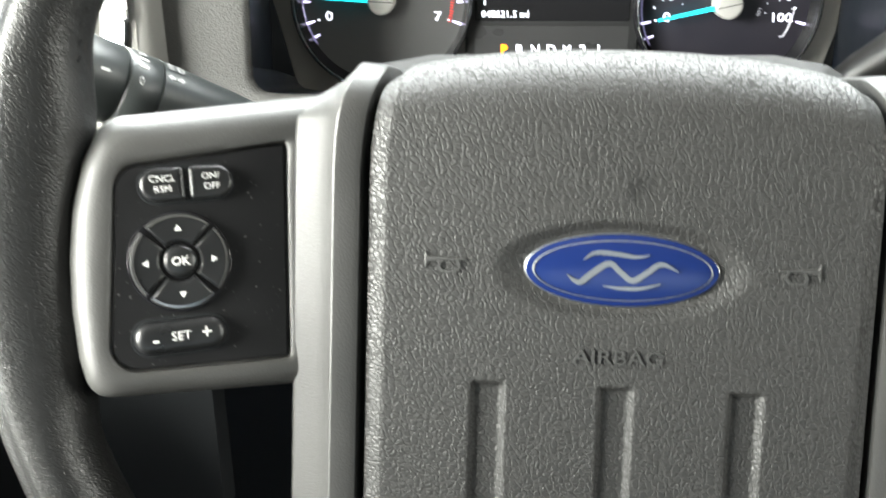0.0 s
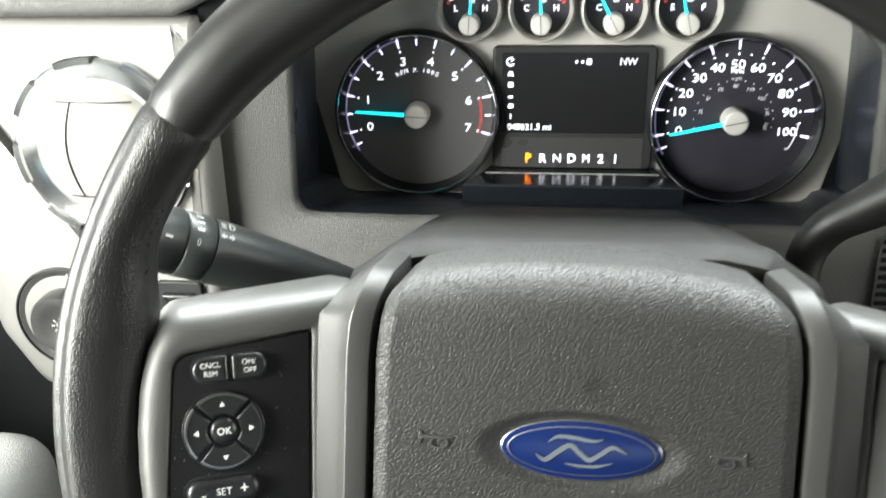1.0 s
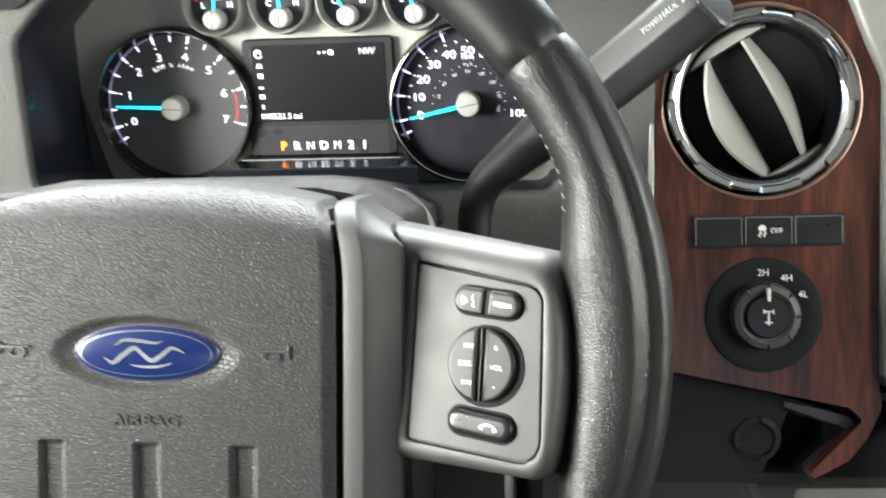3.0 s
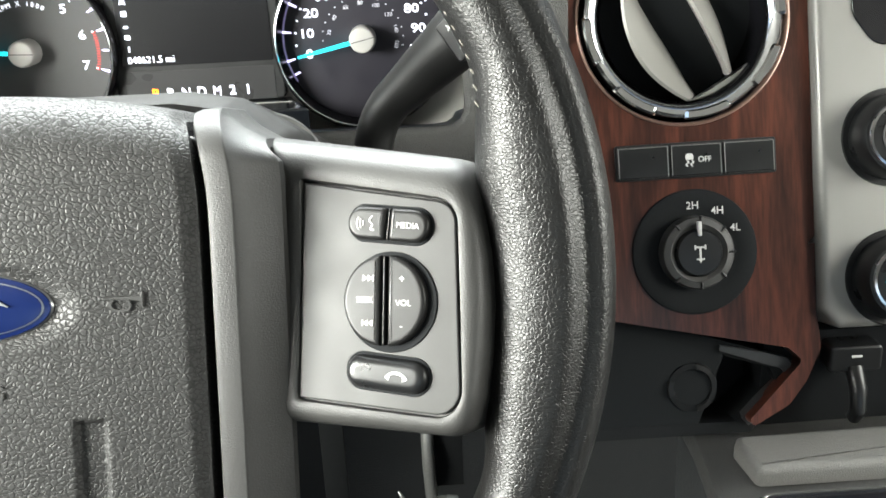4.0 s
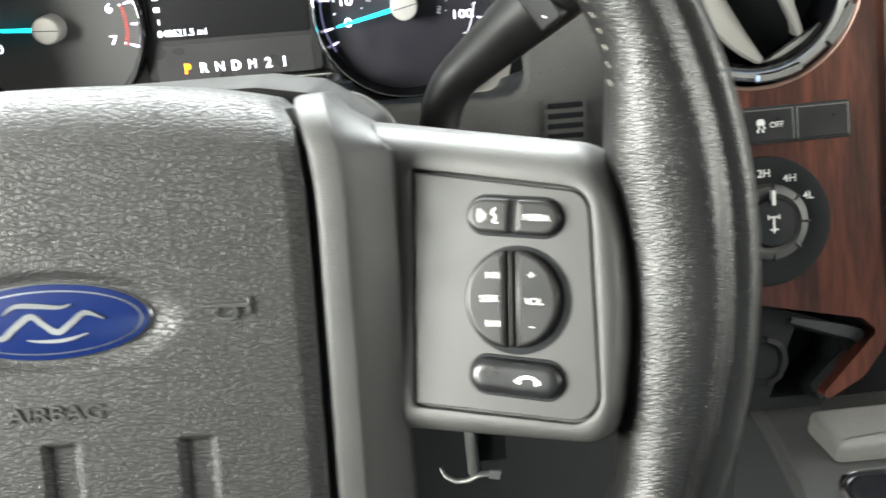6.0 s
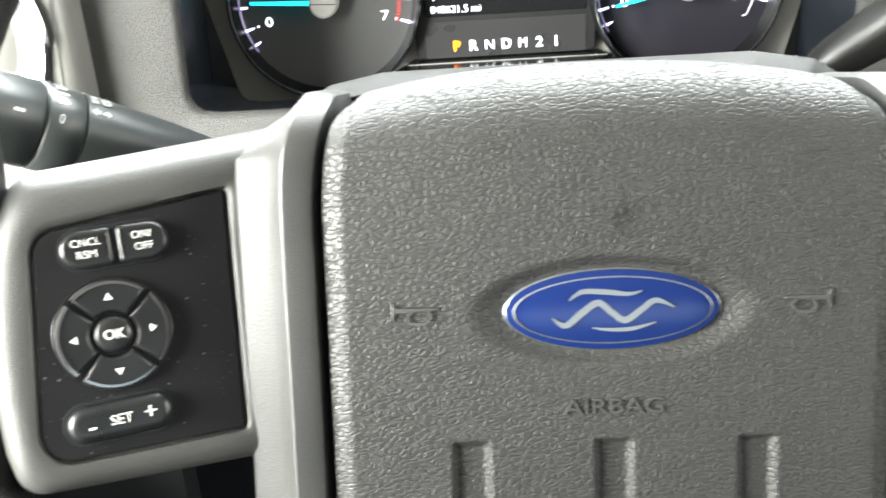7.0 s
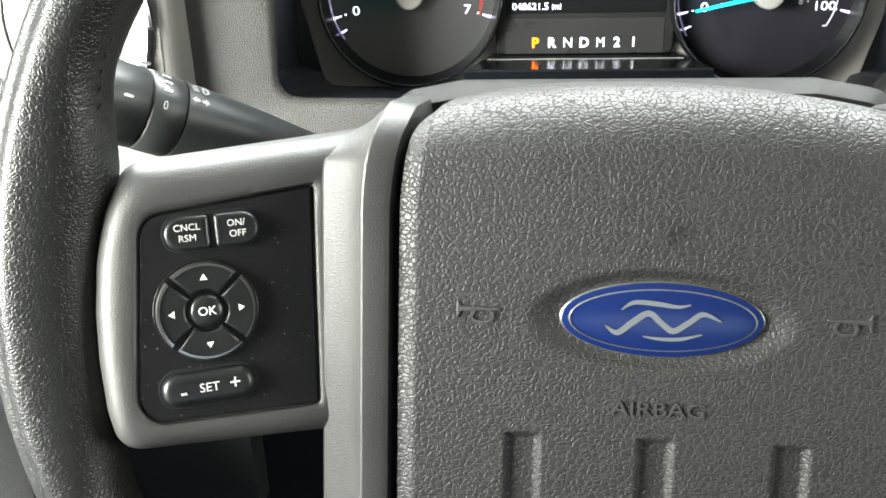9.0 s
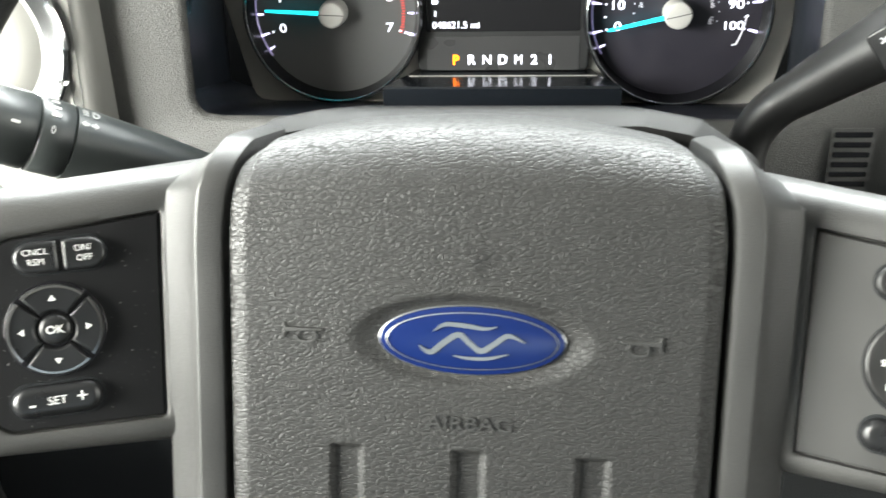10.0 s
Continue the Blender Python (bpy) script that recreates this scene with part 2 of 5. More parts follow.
def wood():
    m, nodes, links, bsdf = shader("dark_wood")
    bsdf.inputs["Roughness"].default_value, bsdf.inputs["Specular IOR Level"].default_value = 0.3, 0.3
    bsdf.inputs["Coat Weight"].default_value, bsdf.inputs["Coat Roughness"].default_value = 0.2, 0.2
    coord = nodes.new("ShaderNodeTexCoord").outputs["Object"]
    mapping = nodes.new("ShaderNodeMapping")
    mapping.inputs["Scale"].default_value = (1.0, 0.10, 1.0)
    mapping.inputs["Rotation"].default_value = (0, 0, radians(-8))
    links.new(coord, mapping.inputs["Vector"])
    big, fine = nodes.new("ShaderNodeTexNoise"), nodes.new("ShaderNodeTexNoise")
    big.inputs["Scale"].default_value, big.inputs["Detail"].default_value, big.inputs["Distortion"].default_value = 60, 6, 1.4
    fine.inputs["Scale"].default_value, fine.inputs["Detail"].default_value = 620, 4
    links.new(mapping.outputs[0], big.inputs["Vector"])
    links.new(mapping.outputs[0], fine.inputs["Vector"])
    mix = nodes.new("ShaderNodeMath")
    mix.operation = 'MULTIPLY_ADD'
    mix.inputs[1].default_value = 0.35
    links.new(fine.outputs[0], mix.inputs[0])
    links.new(big.outputs[0], mix.inputs[2])
    ramp = nodes.new("ShaderNodeValToRGB")
    e = ramp.color_ramp.elements
    e[0].position, e[0].color = 0.48, (0.013, 0.0052, 0.004, 1)
    e[1].position, e[1].color = 0.86, (0.098, 0.031, 0.019, 1)
    mid = e.new(0.66)
    mid.color = (0.044, 0.0145, 0.0095, 1)
    links.new(mix.outputs[0], ramp.inputs["Fac"])
    links.new(ramp.outputs[0], bsdf.inputs["Base Color"])
    return m


def smudge(mat, place, size, depth):
    """One soft dark stain with an uneven edge."""
    nodes, links = mat.node_tree.nodes, mat.node_tree.links
    bsdf = nodes["Principled BSDF"]
    coord = nodes.new("ShaderNodeTexCoord").outputs["Object"]
    wob = nodes.new("ShaderNodeTexNoise")
    wob.inputs["Scale"].default_value = 260
    links.new(coord, wob.inputs["Vector"])
    off = nodes.new("ShaderNodeVectorMath")
    off.operation = 'MULTIPLY_ADD'
    off.inputs[1].default_value = (0.006, 0.006, 0.0)
    links.new(wob.outputs["Color"], off.inputs[0])
    links.new(coord, off.inputs[2])
    far = nodes.new("ShaderNodeVectorMath")
    far.operation = 'DISTANCE'
    far.inputs[1].default_value = place
    links.new(off.outputs[0], far.inputs[0])
    rng = nodes.new("ShaderNodeMapRange")
    rng.inputs["From Max"].default_value = size
    rng.inputs["To Min"].default_value, rng.inputs["To Max"].default_value = depth, 1.0
    links.new(far.outputs["Value"], rng.inputs["Value"])
    mix = nodes.new("ShaderNodeVectorMath")
    mix.operation = 'SCALE'
    links.new(bsdf.inputs["Base Color"].links[0].from_socket, mix.inputs[0])
    links.new(rng.outputs[0], mix.inputs["Scale"])
    links.new(mix.outputs[0], bsdf.inputs["Base Color"])


PAD = leather("hub_cover_grain", (0.0145, 0.0143, 0.0138), 0.49, 600, 0.00016, warp=0.75, crease=0.2, hollow=0.42, spec=0.48, stretch=(0.9, 1.1, 1.0))
GRIP = leather("pebbled_leather", (0.0058, 0.0057, 0.0055), 0.35, 760, 0.00009, warp=0.8, crease=0.22, hollow=0.10, spec=0.44, stretch=(0.9, 1.15, 0.9), var=0.05)
SKIN = leather("smooth_leather", (0.0075, 0.0074, 0.0071), 0.34, 900, 0.000016, warp=0.8, crease=0.3, spec=0.52)
TRIM = leather("satin_grey_plastic", (0.036, 0.0354, 0.0338), 0.46, 1000, 0.00004, warp=0.7, crease=0.25, hollow=0.1)
RAIL = leather("dark_satin_plastic", (0.025, 0.0246, 0.0236), 0.45, 1000, 0.00004, warp=0.7, crease=0.25, hollow=0.1)
smudge(PAD, (0.006, 0.023, 0.003), 0.007, 0.35)
RELIEF = plastic("moulded_relief", (0.028, 0.0277, 0.0268), 0.5, 900, 0.0, var=0.05)
SMOKE = plastic("smoked_chrome", (0.22, 0.22, 0.22), 0.18, 900, 0.0, var=0.1, metal=0.9)
PANEL_R = plastic("matte_grey_plastic", (0.032, 0.0316, 0.0305), 0.48, 2600, 0.00006, spec=0.42)
PANEL_L = plastic("matte_black_plastic", (0.005, 0.005, 0.0055), 0.62, 2600, 0.00006, var=0.2, spec=0.16, dust=0.35)
BUTTON = plastic("black_rubber_button", (0.0095, 0.0098, 0.0104), 0.32, 2000, 0.00004, var=0.2, spec=0.4)
GREYBUTTON = plastic("grey_button", (0.010, 0.0099, 0.0098), 0.38, 2000, 0.00004, var=0.1, spec=0.3)
BLACK = plastic("black_plastic", (0.012, 0.0125, 0.013), 0.5, 1200, 0.0001, var=0.2, spec=0.35)
GLOSS = plastic("gloss_black_plastic", (0.006, 0.006, 0.0075), 0.20, 400, 0.0, var=0.1)
DASHSKIN = leather("dash_grain", (0.052, 0.0513, 0.049), 0.55, 700, 0.00025, warp=0.8, crease=0.3)
SILVER = plastic("silver_paint", (0.245, 0.239, 0.227), 0.42, 2500, 0.00003, var=0.03, metal=0.25)
SHROUD = plastic("shroud_plastic", (0.014, 0.0137, 0.0132), 0.66, 1500, 0.0001, spec=0.25)
WORN = plastic("worn_grey_plastic", (0.07, 0.069, 0.066), 0.45, 700, 0.0002, var=0.3)
CHROME = plastic("chrome_trim", (0.66, 0.67, 0.68), 0.15, 300, 0.0, var=0.05, metal=1.0)
MASK = plastic("warm_grey_satin_paint", (0.37, 0.36, 0.335), 0.42, 2500, 0.00003, var=0.04, metal=0.3)
NIGHTDIAL = plastic("black_violet_dial", (0.016, 0.0145, 0.021), 0.45, 2500, 0.00002)
HUBCAP = plastic("brushed_hub", (0.46, 0.45, 0.43), 0.48, 1600, 0.00004, var=0.1, metal=0.25)
NAVY = plastic("gloss_navy_black", (0.007, 0.0095, 0.015), 0.32, 600, 0.0, var=0.1)
STRIP = plastic("dark_grey_lens", (0.030, 0.030, 0.031), 0.3, 900, 0.0, var=0.05)
DIAL = plastic("charcoal_dial", (0.060, 0.060, 0.061), 0.5, 2500, 0.00003)
WOOD = wood()
BLUE = plain("blue_enamel", (0.0030, 0.0105, 0.062), 0.24)
BADGE = plastic("badge_silver", (0.30, 0.31, 0.31), 0.34, 900, 0.0, var=0.05, metal=0.9)
WHITE = plain("white_print", (0.62, 0.62, 0.60), 0.5)
DIMWHITE = plain("dim_white_print", (0.35, 0.35, 0.34), 0.5)
LIT = plain("lit_white", (0.86, 0.87, 1.0), 0.4, glow=1.3)
LITDIM = plain("lit_dim", (0.5, 0.5, 0.56), 0.4, glow=0.5)
# emission for the lilac haze round the lit ticks, not a lamp
TICKGLOW = plain("lilac_tick_glow", (0.26, 0.22, 0.42), 0.3, glow=0.22)
LITTICK = plain("lit_lilac", (0.72, 0.66, 1.0), 0.4, glow=1.7)
CYAN = plain("lit_cyan", (0.02, 0.62, 0.75), 0.4, glow=1.3)
AMBER = plain("lit_amber", (1.0, 0.19, 0.004), 0.4, glow=4.0)
RED = plain("lit_red", (0.7, 0.04, 0.03), 0.4, glow=0.35)
POLISHED = plain("polished_black", (0.006, 0.0075, 0.010), 0.2)
LCD = plain("dark_screen", (0.008, 0.008, 0.009), 0.25)
THREAD = plain("beige_thread", (0.16, 0.15, 0.13), 0.8)
DARKTHREAD = plain("black_thread", (0.02, 0.02, 0.02), 0.8)
STEEL = plastic("plain_steel", (0.30, 0.30, 0.29), 0.38, 500, 0.0001, var=0.15, metal=0.8)
# slightly lifted, bluish black that takes in veiling glare
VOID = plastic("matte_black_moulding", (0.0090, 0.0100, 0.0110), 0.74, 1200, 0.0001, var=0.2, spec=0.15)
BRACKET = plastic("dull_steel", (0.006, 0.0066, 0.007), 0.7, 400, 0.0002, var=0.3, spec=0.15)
DOORGREY = leather("light_grey_vinyl", (0.36, 0.36, 0.345), 0.55, 500, 0.0003, warp=1.0, crease=0.3)
CARPET = plastic("dark_carpet", (0.019, 0.021, 0.0225), 0.95, 500, 0.002, var=0.3)
CABTRIM = plastic("cab_trim", (0.06, 0.059, 0.056), 0.8, 500, 0.0005)
HEADLINER = plastic("headliner_cloth", (0.16, 0.157, 0.15), 0.95, 700, 0.0006)
CONCRETE = plastic("concrete", (0.35, 0.34, 0.32), 0.9, 12, 0.004)

# ---- the cab ----
def wall_with_opening(name, x0, x1, lo, hi, cut, mat, label):
    """An upright side wall between x0 and x1; lo, hi, cut: (y, z) corners of the wall and of its opening."""
    bm = bmesh.new()
    block(x0, x1, lo[0], hi[0], lo[1], cut[0][1], bm=bm)
    block(x0, x1, lo[0], hi[0], cut[1][1], hi[1], bm=bm)
    block(x0, x1, lo[0], cut[0][0], cut[0][1], cut[1][1], bm=bm)
    block(x0, x1, cut[1][0], hi[0], cut[0][1], cut[1][1], bm=bm)
    return tagged(part(name, bm, mat), label, "wall", kind="structure")


tagged(part("floor", block(-0.72, 1.25, -1.95, 0.95, -0.06, 0.0), CARPET), "dark carpeted cab floor", "floor", kind="structure")
tagged(part("ceiling", block(-0.72, 1.25, -1.95, -0.12, 1.27, 1.31), HEADLINER), "pale cloth cab headliner", "ceiling", kind="structure")
wall_with_opening("wall_driver", -0.72, -0.66, (-1.95, 0.0), (0.95, 1.27), ((-0.88, 0.74), (-0.08, 1.2)), CABTRIM, "grey driver side door wall with window opening")
wall_with_opening("wall_passenger", 1.19, 1.25, (-1.95, 0.0), (0.95, 1.27), ((-0.98, 0.74), (-0.08, 1.2)), CABTRIM, "grey passenger side wall with window opening")
bm = bmesh.new()
block(-0.66, 1.19, -1.95, -1.89, 0.0, 0.78, bm=bm)
block(-0.66, 1.19, -1.95, -1.89, 1.2, 1.27, bm=bm)
block(-0.66, -0.4, -1.95, -1.89, 0.78, 1.2, bm=bm)
block(0.95, 1.19, -1.95, -1.89, 0.78, 1.2, bm=bm)
tagged(part("wall_rear", bm, CABTRIM), "grey rear cab wall with window opening", "wall", kind="structure")
tagged(part("wall_firewall", block(-0.66, 1.19, 0.72, 0.78, 0.0, 0.84), BLACK), "black firewall behind the dash", "wall", kind="structure")
tagged(part("ground", block(-60, 60, -60, 60, -0.95, -0.8), CONCRETE), "grey concrete ground outside the cab", "ground", kind="structure")

# ---- dash top, one moulded pad with a raised hood over the dials ----
dash = thing("dashboard", "grey grained dashboard with raised hood over the dials", "dashboard", kind="structure")
STATIONS = [(-0.66, 0.086, -0.118), (-0.40, 0.086, -0.130), (-0.30, 0.086, -0.135), (-0.224, 0.086, -0.135), (-0.205, 0.094, -0.135), (-0.152, 0.127, -0.132), (-0.128, 0.141, -0.130),
            (-0.08, 0.152, -0.128), (0.0, 0.155, -0.128), (0.08, 0.152, -0.128), (0.128, 0.141, -0.130), (0.152, 0.127, -0.132), (0.203, 0.094, -0.135), (0.222, 0.086, -0.135), (0.30, 0.086, -0.130), (0.45, 0.086, -0.115), (1.15, 0.086, -0.02)]
rows = []
for x, zb, yf in STATIONS:
    back = 0.52
    sec = [(yf + 0.11, zb + 0.004), (yf + 0.014, zb + 0.001), (yf + 0.004, zb), (yf, zb + 0.004), (yf + 0.001, zb + 0.010), (yf + 0.008, zb + 0.026), (yf + 0.018, zb + 0.037), (yf + 0.034, zb + 0.046), (yf + 0.06, zb + 0.050),
           (yf + 0.14, zb * 0.6 + 0.038 + 0.052), (0.25, 0.160), (back, 0.150), (back, 0.06)]
    rows.append([(x, y, z) for y, z in sec])
bm = bmesh.new()
bridge(bm, rows, False, (False, False))
part("dash_top", bm, DASHSKIN, dash, "grey grained upper dash pad", angle=60)
# seam across the pad, on the passenger side of the hood
part("pad_seam", sweep([(0.232, -0.136 + 0.0005, 0.090), (0.232, -0.1275, 0.112), (0.232, -0.117, 0.1235), (0.232, -0.101, 0.1325), (0.232, -0.075, 0.1365)], 0.0008, 8), BLACK, dash)

# lower dash face with the opening for the dials
HOLE = round_poly([(-0.1715, -0.0395), (0.1695, -0.0425), (0.166, 0.060), (0.148, 0.078), (0.094, 0.124), (-0.094, 0.124), (-0.150, 0.078), (-0.1675, 0.060)], [0.011, 0.011, 0.01, 0.01, 0.02, 0.02, 0.01, 0.01])
OUTER = [(-0.2185, -0.135), (-0.09, -0.135), (-0.085, -0.10), (0.085, -0.10), (0.09, -0.135), (0.2275, -0.135), (0.2275, 0.088), (0.2, 0.1), (0.15, 0.135), (0.12, 0.15), (-0.12, 0.15), (-0.15, 0.135), (-0.2, 0.1), (-0.2185, 0.088)]
UPRIGHT = pose(0, 0, 0, 90, 0, 0)
N = 240
hole, outer = by_angle(HOLE, 0, 0.03, N), by_angle(OUTER, 0, 0.03, N)
bm = bmesh.new()
bridge(bm, [[(x, y, 0.06) for x, y in outer], [(x, y, 0.101) for x, y in outer], [(x, y, 0.102) for x, y in inset(hole, -0.004)], [(x, y, 0.1005) for x, y in inset(hole, -0.0015)], [(x, y, 0.097) for x, y in hole]], True, (False, False))
part("dash_face", bm, DASHSKIN, dash, "grey grained lower dash face", UPRIGHT, angle=50)
bm = bmesh.new()
deep = [(x * (1.09 if y > -0.03 else 1.0), y - (0.022 if y < 0.0 else 0.0)) for x, y in hole]
bridge(bm, [[(x, y, 0.098) for x, y in hole], [(x, y, 0.0935) for x, y in inset(hole, -0.0005)], [(x, y, -0.014) for x, y in deep]], True, (False, False))
part("dial_recess", bm, NAVY, dash, "gloss navy-black recess walls round the dials", UPRIGHT, angle=50)
# black strip under the hood, its colour stands in for the shade there
arch_out = [(-0.2165, 0.080), (-0.2165, 0.088), (-0.2, 0.098), (-0.15, 0.131), (-0.12, 0.146), (0.12, 0.146), (0.15, 0.131), (0.2, 0.098), (0.2255, 0.088), (0.2255, 0.080)]
arch_in = [(-0.172, 0.080), (-0.163, 0.080), (-0.155, 0.083), (-0.130, 0.104), (-0.096, 0.128), (0.096, 0.128), (0.130, 0.104), (0.154, 0.083), (0.162, 0.080), (0.171, 0.080)]
bm = bmesh.new()
bridge(bm, [[(x, y, 0.100) for x, y in arch_out], [(x, y, 0.113) for x, y in arch_out], [(x, y, 0.1055) for x, y in arch_in], [(x, y, 0.090) for x, y in arch_in]], False, (False, False))
part("hood_shade", bm, VOID, dash, "black strip added as shade under the hood", UPRIGHT)
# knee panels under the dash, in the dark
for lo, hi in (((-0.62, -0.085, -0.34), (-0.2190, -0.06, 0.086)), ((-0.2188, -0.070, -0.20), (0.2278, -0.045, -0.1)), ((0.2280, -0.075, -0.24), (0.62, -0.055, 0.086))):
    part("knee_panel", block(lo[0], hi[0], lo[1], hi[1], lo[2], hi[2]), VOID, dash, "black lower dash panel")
part("pedal_mount", block(0.118, 0.152, 0.09, 0.74, -0.105, -0.06, 0.003), BLACK, dash, "black pedal mount")
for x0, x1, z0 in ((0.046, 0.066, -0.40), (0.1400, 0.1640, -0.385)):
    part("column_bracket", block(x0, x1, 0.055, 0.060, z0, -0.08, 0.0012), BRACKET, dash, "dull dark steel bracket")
# small grille of slots beside the column
def slot_grille():
    grille = thing("speaker_grille", "black slotted grille in the grey dash face", "grille", DASH @ pose(0.1905, -0.1025, -0.0665, 90, 0, 0))
    part("grille_backing", slab(rrect(0, -0.0045, 0.0225, 0.052, 0.001), 0.0008, 0.0014), DASHSKIN, grille)
    first = None
    for k in range(9):
        y = 0.0180 - k * 0.0056
        if first is None:
            first = part("slot", slab(rrect(0, 0, 0.0195, 0.0030, 0.0006, 3), 0.0014, 0.0021, 0.0003), GLOSS, grille, "black slot", pose(0, y, 0))
        else:
            again(first, pose(0, y, 0))


slot_grille()

# ---- steering wheel ----
AXIS = DASH @ pose(0, -0.3498, -0.0315, 75.1, 0, 0)
wheel = thing("steering_wheel", "black leather steering wheel with grey hub and switches", "steering wheel", AXIS @ pose(0, 0, 0, 0, 0, -1.3))
R = 0.183


def bump01(theta, flat, fade):
    d = min(abs(theta), abs(abs(theta) - 180), abs(abs(theta) - 360))
    return 1 - smooth01((d - flat) / fade)


def rim_piece(name, start, end, mat, label):
    steps = int(abs(end - start) / 1.2)
    loops = []
    for i in range(steps + 1):
        th = start + (end - start) * i / steps
        g, wide = bump01(th, 10, 13), bump01(th, 4, 40)
        r_in, r_out, r_w = 0.0131 + 0.0085 * g + 0.0032 * smooth01((math.sin(radians(th)) - 0.35) / 0.5), 0.0146 + 0.0026 * wide, 0.0150 + 0.0012 * wide
        left = abs(th - 180) < 90
        fold = bump01(th, 20, 24) * (0.65 if left else 1.0)
        crease = 0.46 if left else 0.36
        if abs(th - 180) < 60:
            r_out -= 0.0046 * (1 - smooth01((abs(th - 180) - 18) / 34))
        edge = min(abs(th - start), abs(th - end)) * radians(1) * R
        pinch = 1 - 0.07 * math.exp(-(edge / 0.0012) ** 2)
        a = radians(th)
        ring = []
        for k in range(56):
            f = 2 * math.pi * k / 56
            c, s = math.cos(f), math.sin(f)
            rad = (r_out if c > 0 else r_in) * pinch * math.copysign(abs(c) ** 0.94, c)
            z = r_w * pinch * math.copysign(abs(s) ** 0.94, s) - 0.003 * g * (1 if c < 0 else 0) * abs(c)
            if s > 0:
                z -= 0.0036 * fold * math.exp(-((c - crease) / 0.22) ** 2)
            ring.append(((R + rad) * math.cos(a), (R + rad) * math.sin(a), z))
        loops.append(ring)
    return part(name, bridge(bmesh.new(), loops, True, (False, False)), mat, wheel, label, angle=60)


SEAM, LOW = 36, 60
rim_piece("rim_top", SEAM, 180 - SEAM, SKIN, "worn smooth black leather")
rim_piece("rim_grip", -LOW, SEAM, GRIP, "pebbled black leather")
rim_piece("rim_grip", 180 - SEAM, 180 + LOW, GRIP, "pebbled black leather")
rim_piece("rim_bottom", 180 + LOW, 360 - LOW, SKIN, "smooth black leather")

# stitches along the inner edge of the grips
stitch = None
for side in (1, -1):
    for k in range(11):
        th = 33.5 - k * 1.55
        a = radians(th if side > 0 else 180 - th)
        rad = R - 0.0128 - 0.0085 * bump01(th, 10, 13)
        m = Matrix.Translation((rad * math.cos(a), rad * math.sin(a), 0.0038)) @ Matrix.Rotation(a + radians(90 + 18 * side), 4, 'Z')
        if k == 0:
            stitch = part("stitch", sweep([(-0.0014, 0, 0), (-0.0009, 0, 0.0002), (0.0009, 0, 0.0002), (0.0014, 0, 0)], [0.00015, 0.00035, 0.00035, 0.00015], 8), THREAD if side > 0 else DARKTHREAD, wheel, "", m)
        else:
            again(stitch, m)

# hub cover: flat face, rounded top that runs back, dish round the badge, three grooves
FACE_W, TOPR = 0.003, 0.022
profile = []
v = -0.088
while v < 0.0380:
    profile.append((v, FACE_W, 0.0, 1.0))
    v += 0.0007
for k in range(27):
    a = radians(87 * k / 26)
    profile.append((0.0385 + TOPR * math.sin(a), FACE_W - TOPR + TOPR * math.cos(a), math.sin(a), math.cos(a)))
v1, w1 = profile[-1][0], profile[-1][1]
for k in range(1, 16):
    profile.append((v1 + 0.0018 * k / 15, w1 - 0.040 * k / 15, 1.0, 0.05))
cols = [-1 + 2 * k / 212 for k in range(213)]


def narrow(vv):
    """How far the cover and its rails draw in towards the top."""
    return 0.0065 * smooth01((vv - 0.022) / 0.042) * (0.6 + 0.4 * smooth01((vv - 0.045) / 0.02))


def hub_point(u, row):
    vv, ww, nv, nw = row
    half = 0.0741 - narrow(vv)
    x = u * half
    drop = 0.0024 * smooth01((abs(u) - 0.925) / 0.075)
    drop += 0.0078 * (abs(u) ** 2.4) * smooth01((vv - 0.035) / 0.03)
    if vv < 0.0380:
        e = math.hypot((x - 0.0005) / 0.0287, (vv + 0.0045) / 0.0113)
        drop += 0.0024 * smooth01((1.34 - e) / 0.34)
        for xc, vt in ((-0.0375, -0.0398), (0.0005, -0.0402), (0.0385, -0.0404)):
            d = abs(x - xc)
            if vv < vt + 0.002:
                into = min(0.0054 - d, vt - vv + 0.0012)
                drop += 0.0023 * smooth01(into / 0.0020)
    return (x, vv - nv * drop, ww - nw * drop)


bm = bmesh.new()
loops = []
for row in profile:
    loop = [hub_point(u, row) for u in cols]
    a, b = loop[0], loop[-1]
    side = lambda p: (p[0], p[1] - row[2] * 0.016, p[2] - row[3] * 0.016)
    loops.append([side(a)] + loop + [side(b)])
bridge(bm, loops, False, (False, False))
part("hub_cover", bm, PAD, wheel, "grey grained airbag cover", angle=50)

badge = part("badge", slab(oval(0.0005, -0.0045, 0.0288, 0.0112, 96), -0.004, 0.0012, 0.0012), BADGE, wheel, "blue and silver oval badge")
part("enamel_field", slab(oval(0.0005, -0.0045, 0.0281, 0.0106, 96), 0.0011, 0.0016, 0.0003, crown=0.0014), BLUE, badge, "blue enamel")
part("inner_line", band(bmesh.new(), oval(0.0005, -0.0045, 0.0262, 0.0090, 96), oval(0.0005, -0.0045, 0.0257, 0.0086, 96), 0.00195, 0.00210), BADGE, badge, "thin silver inner line")


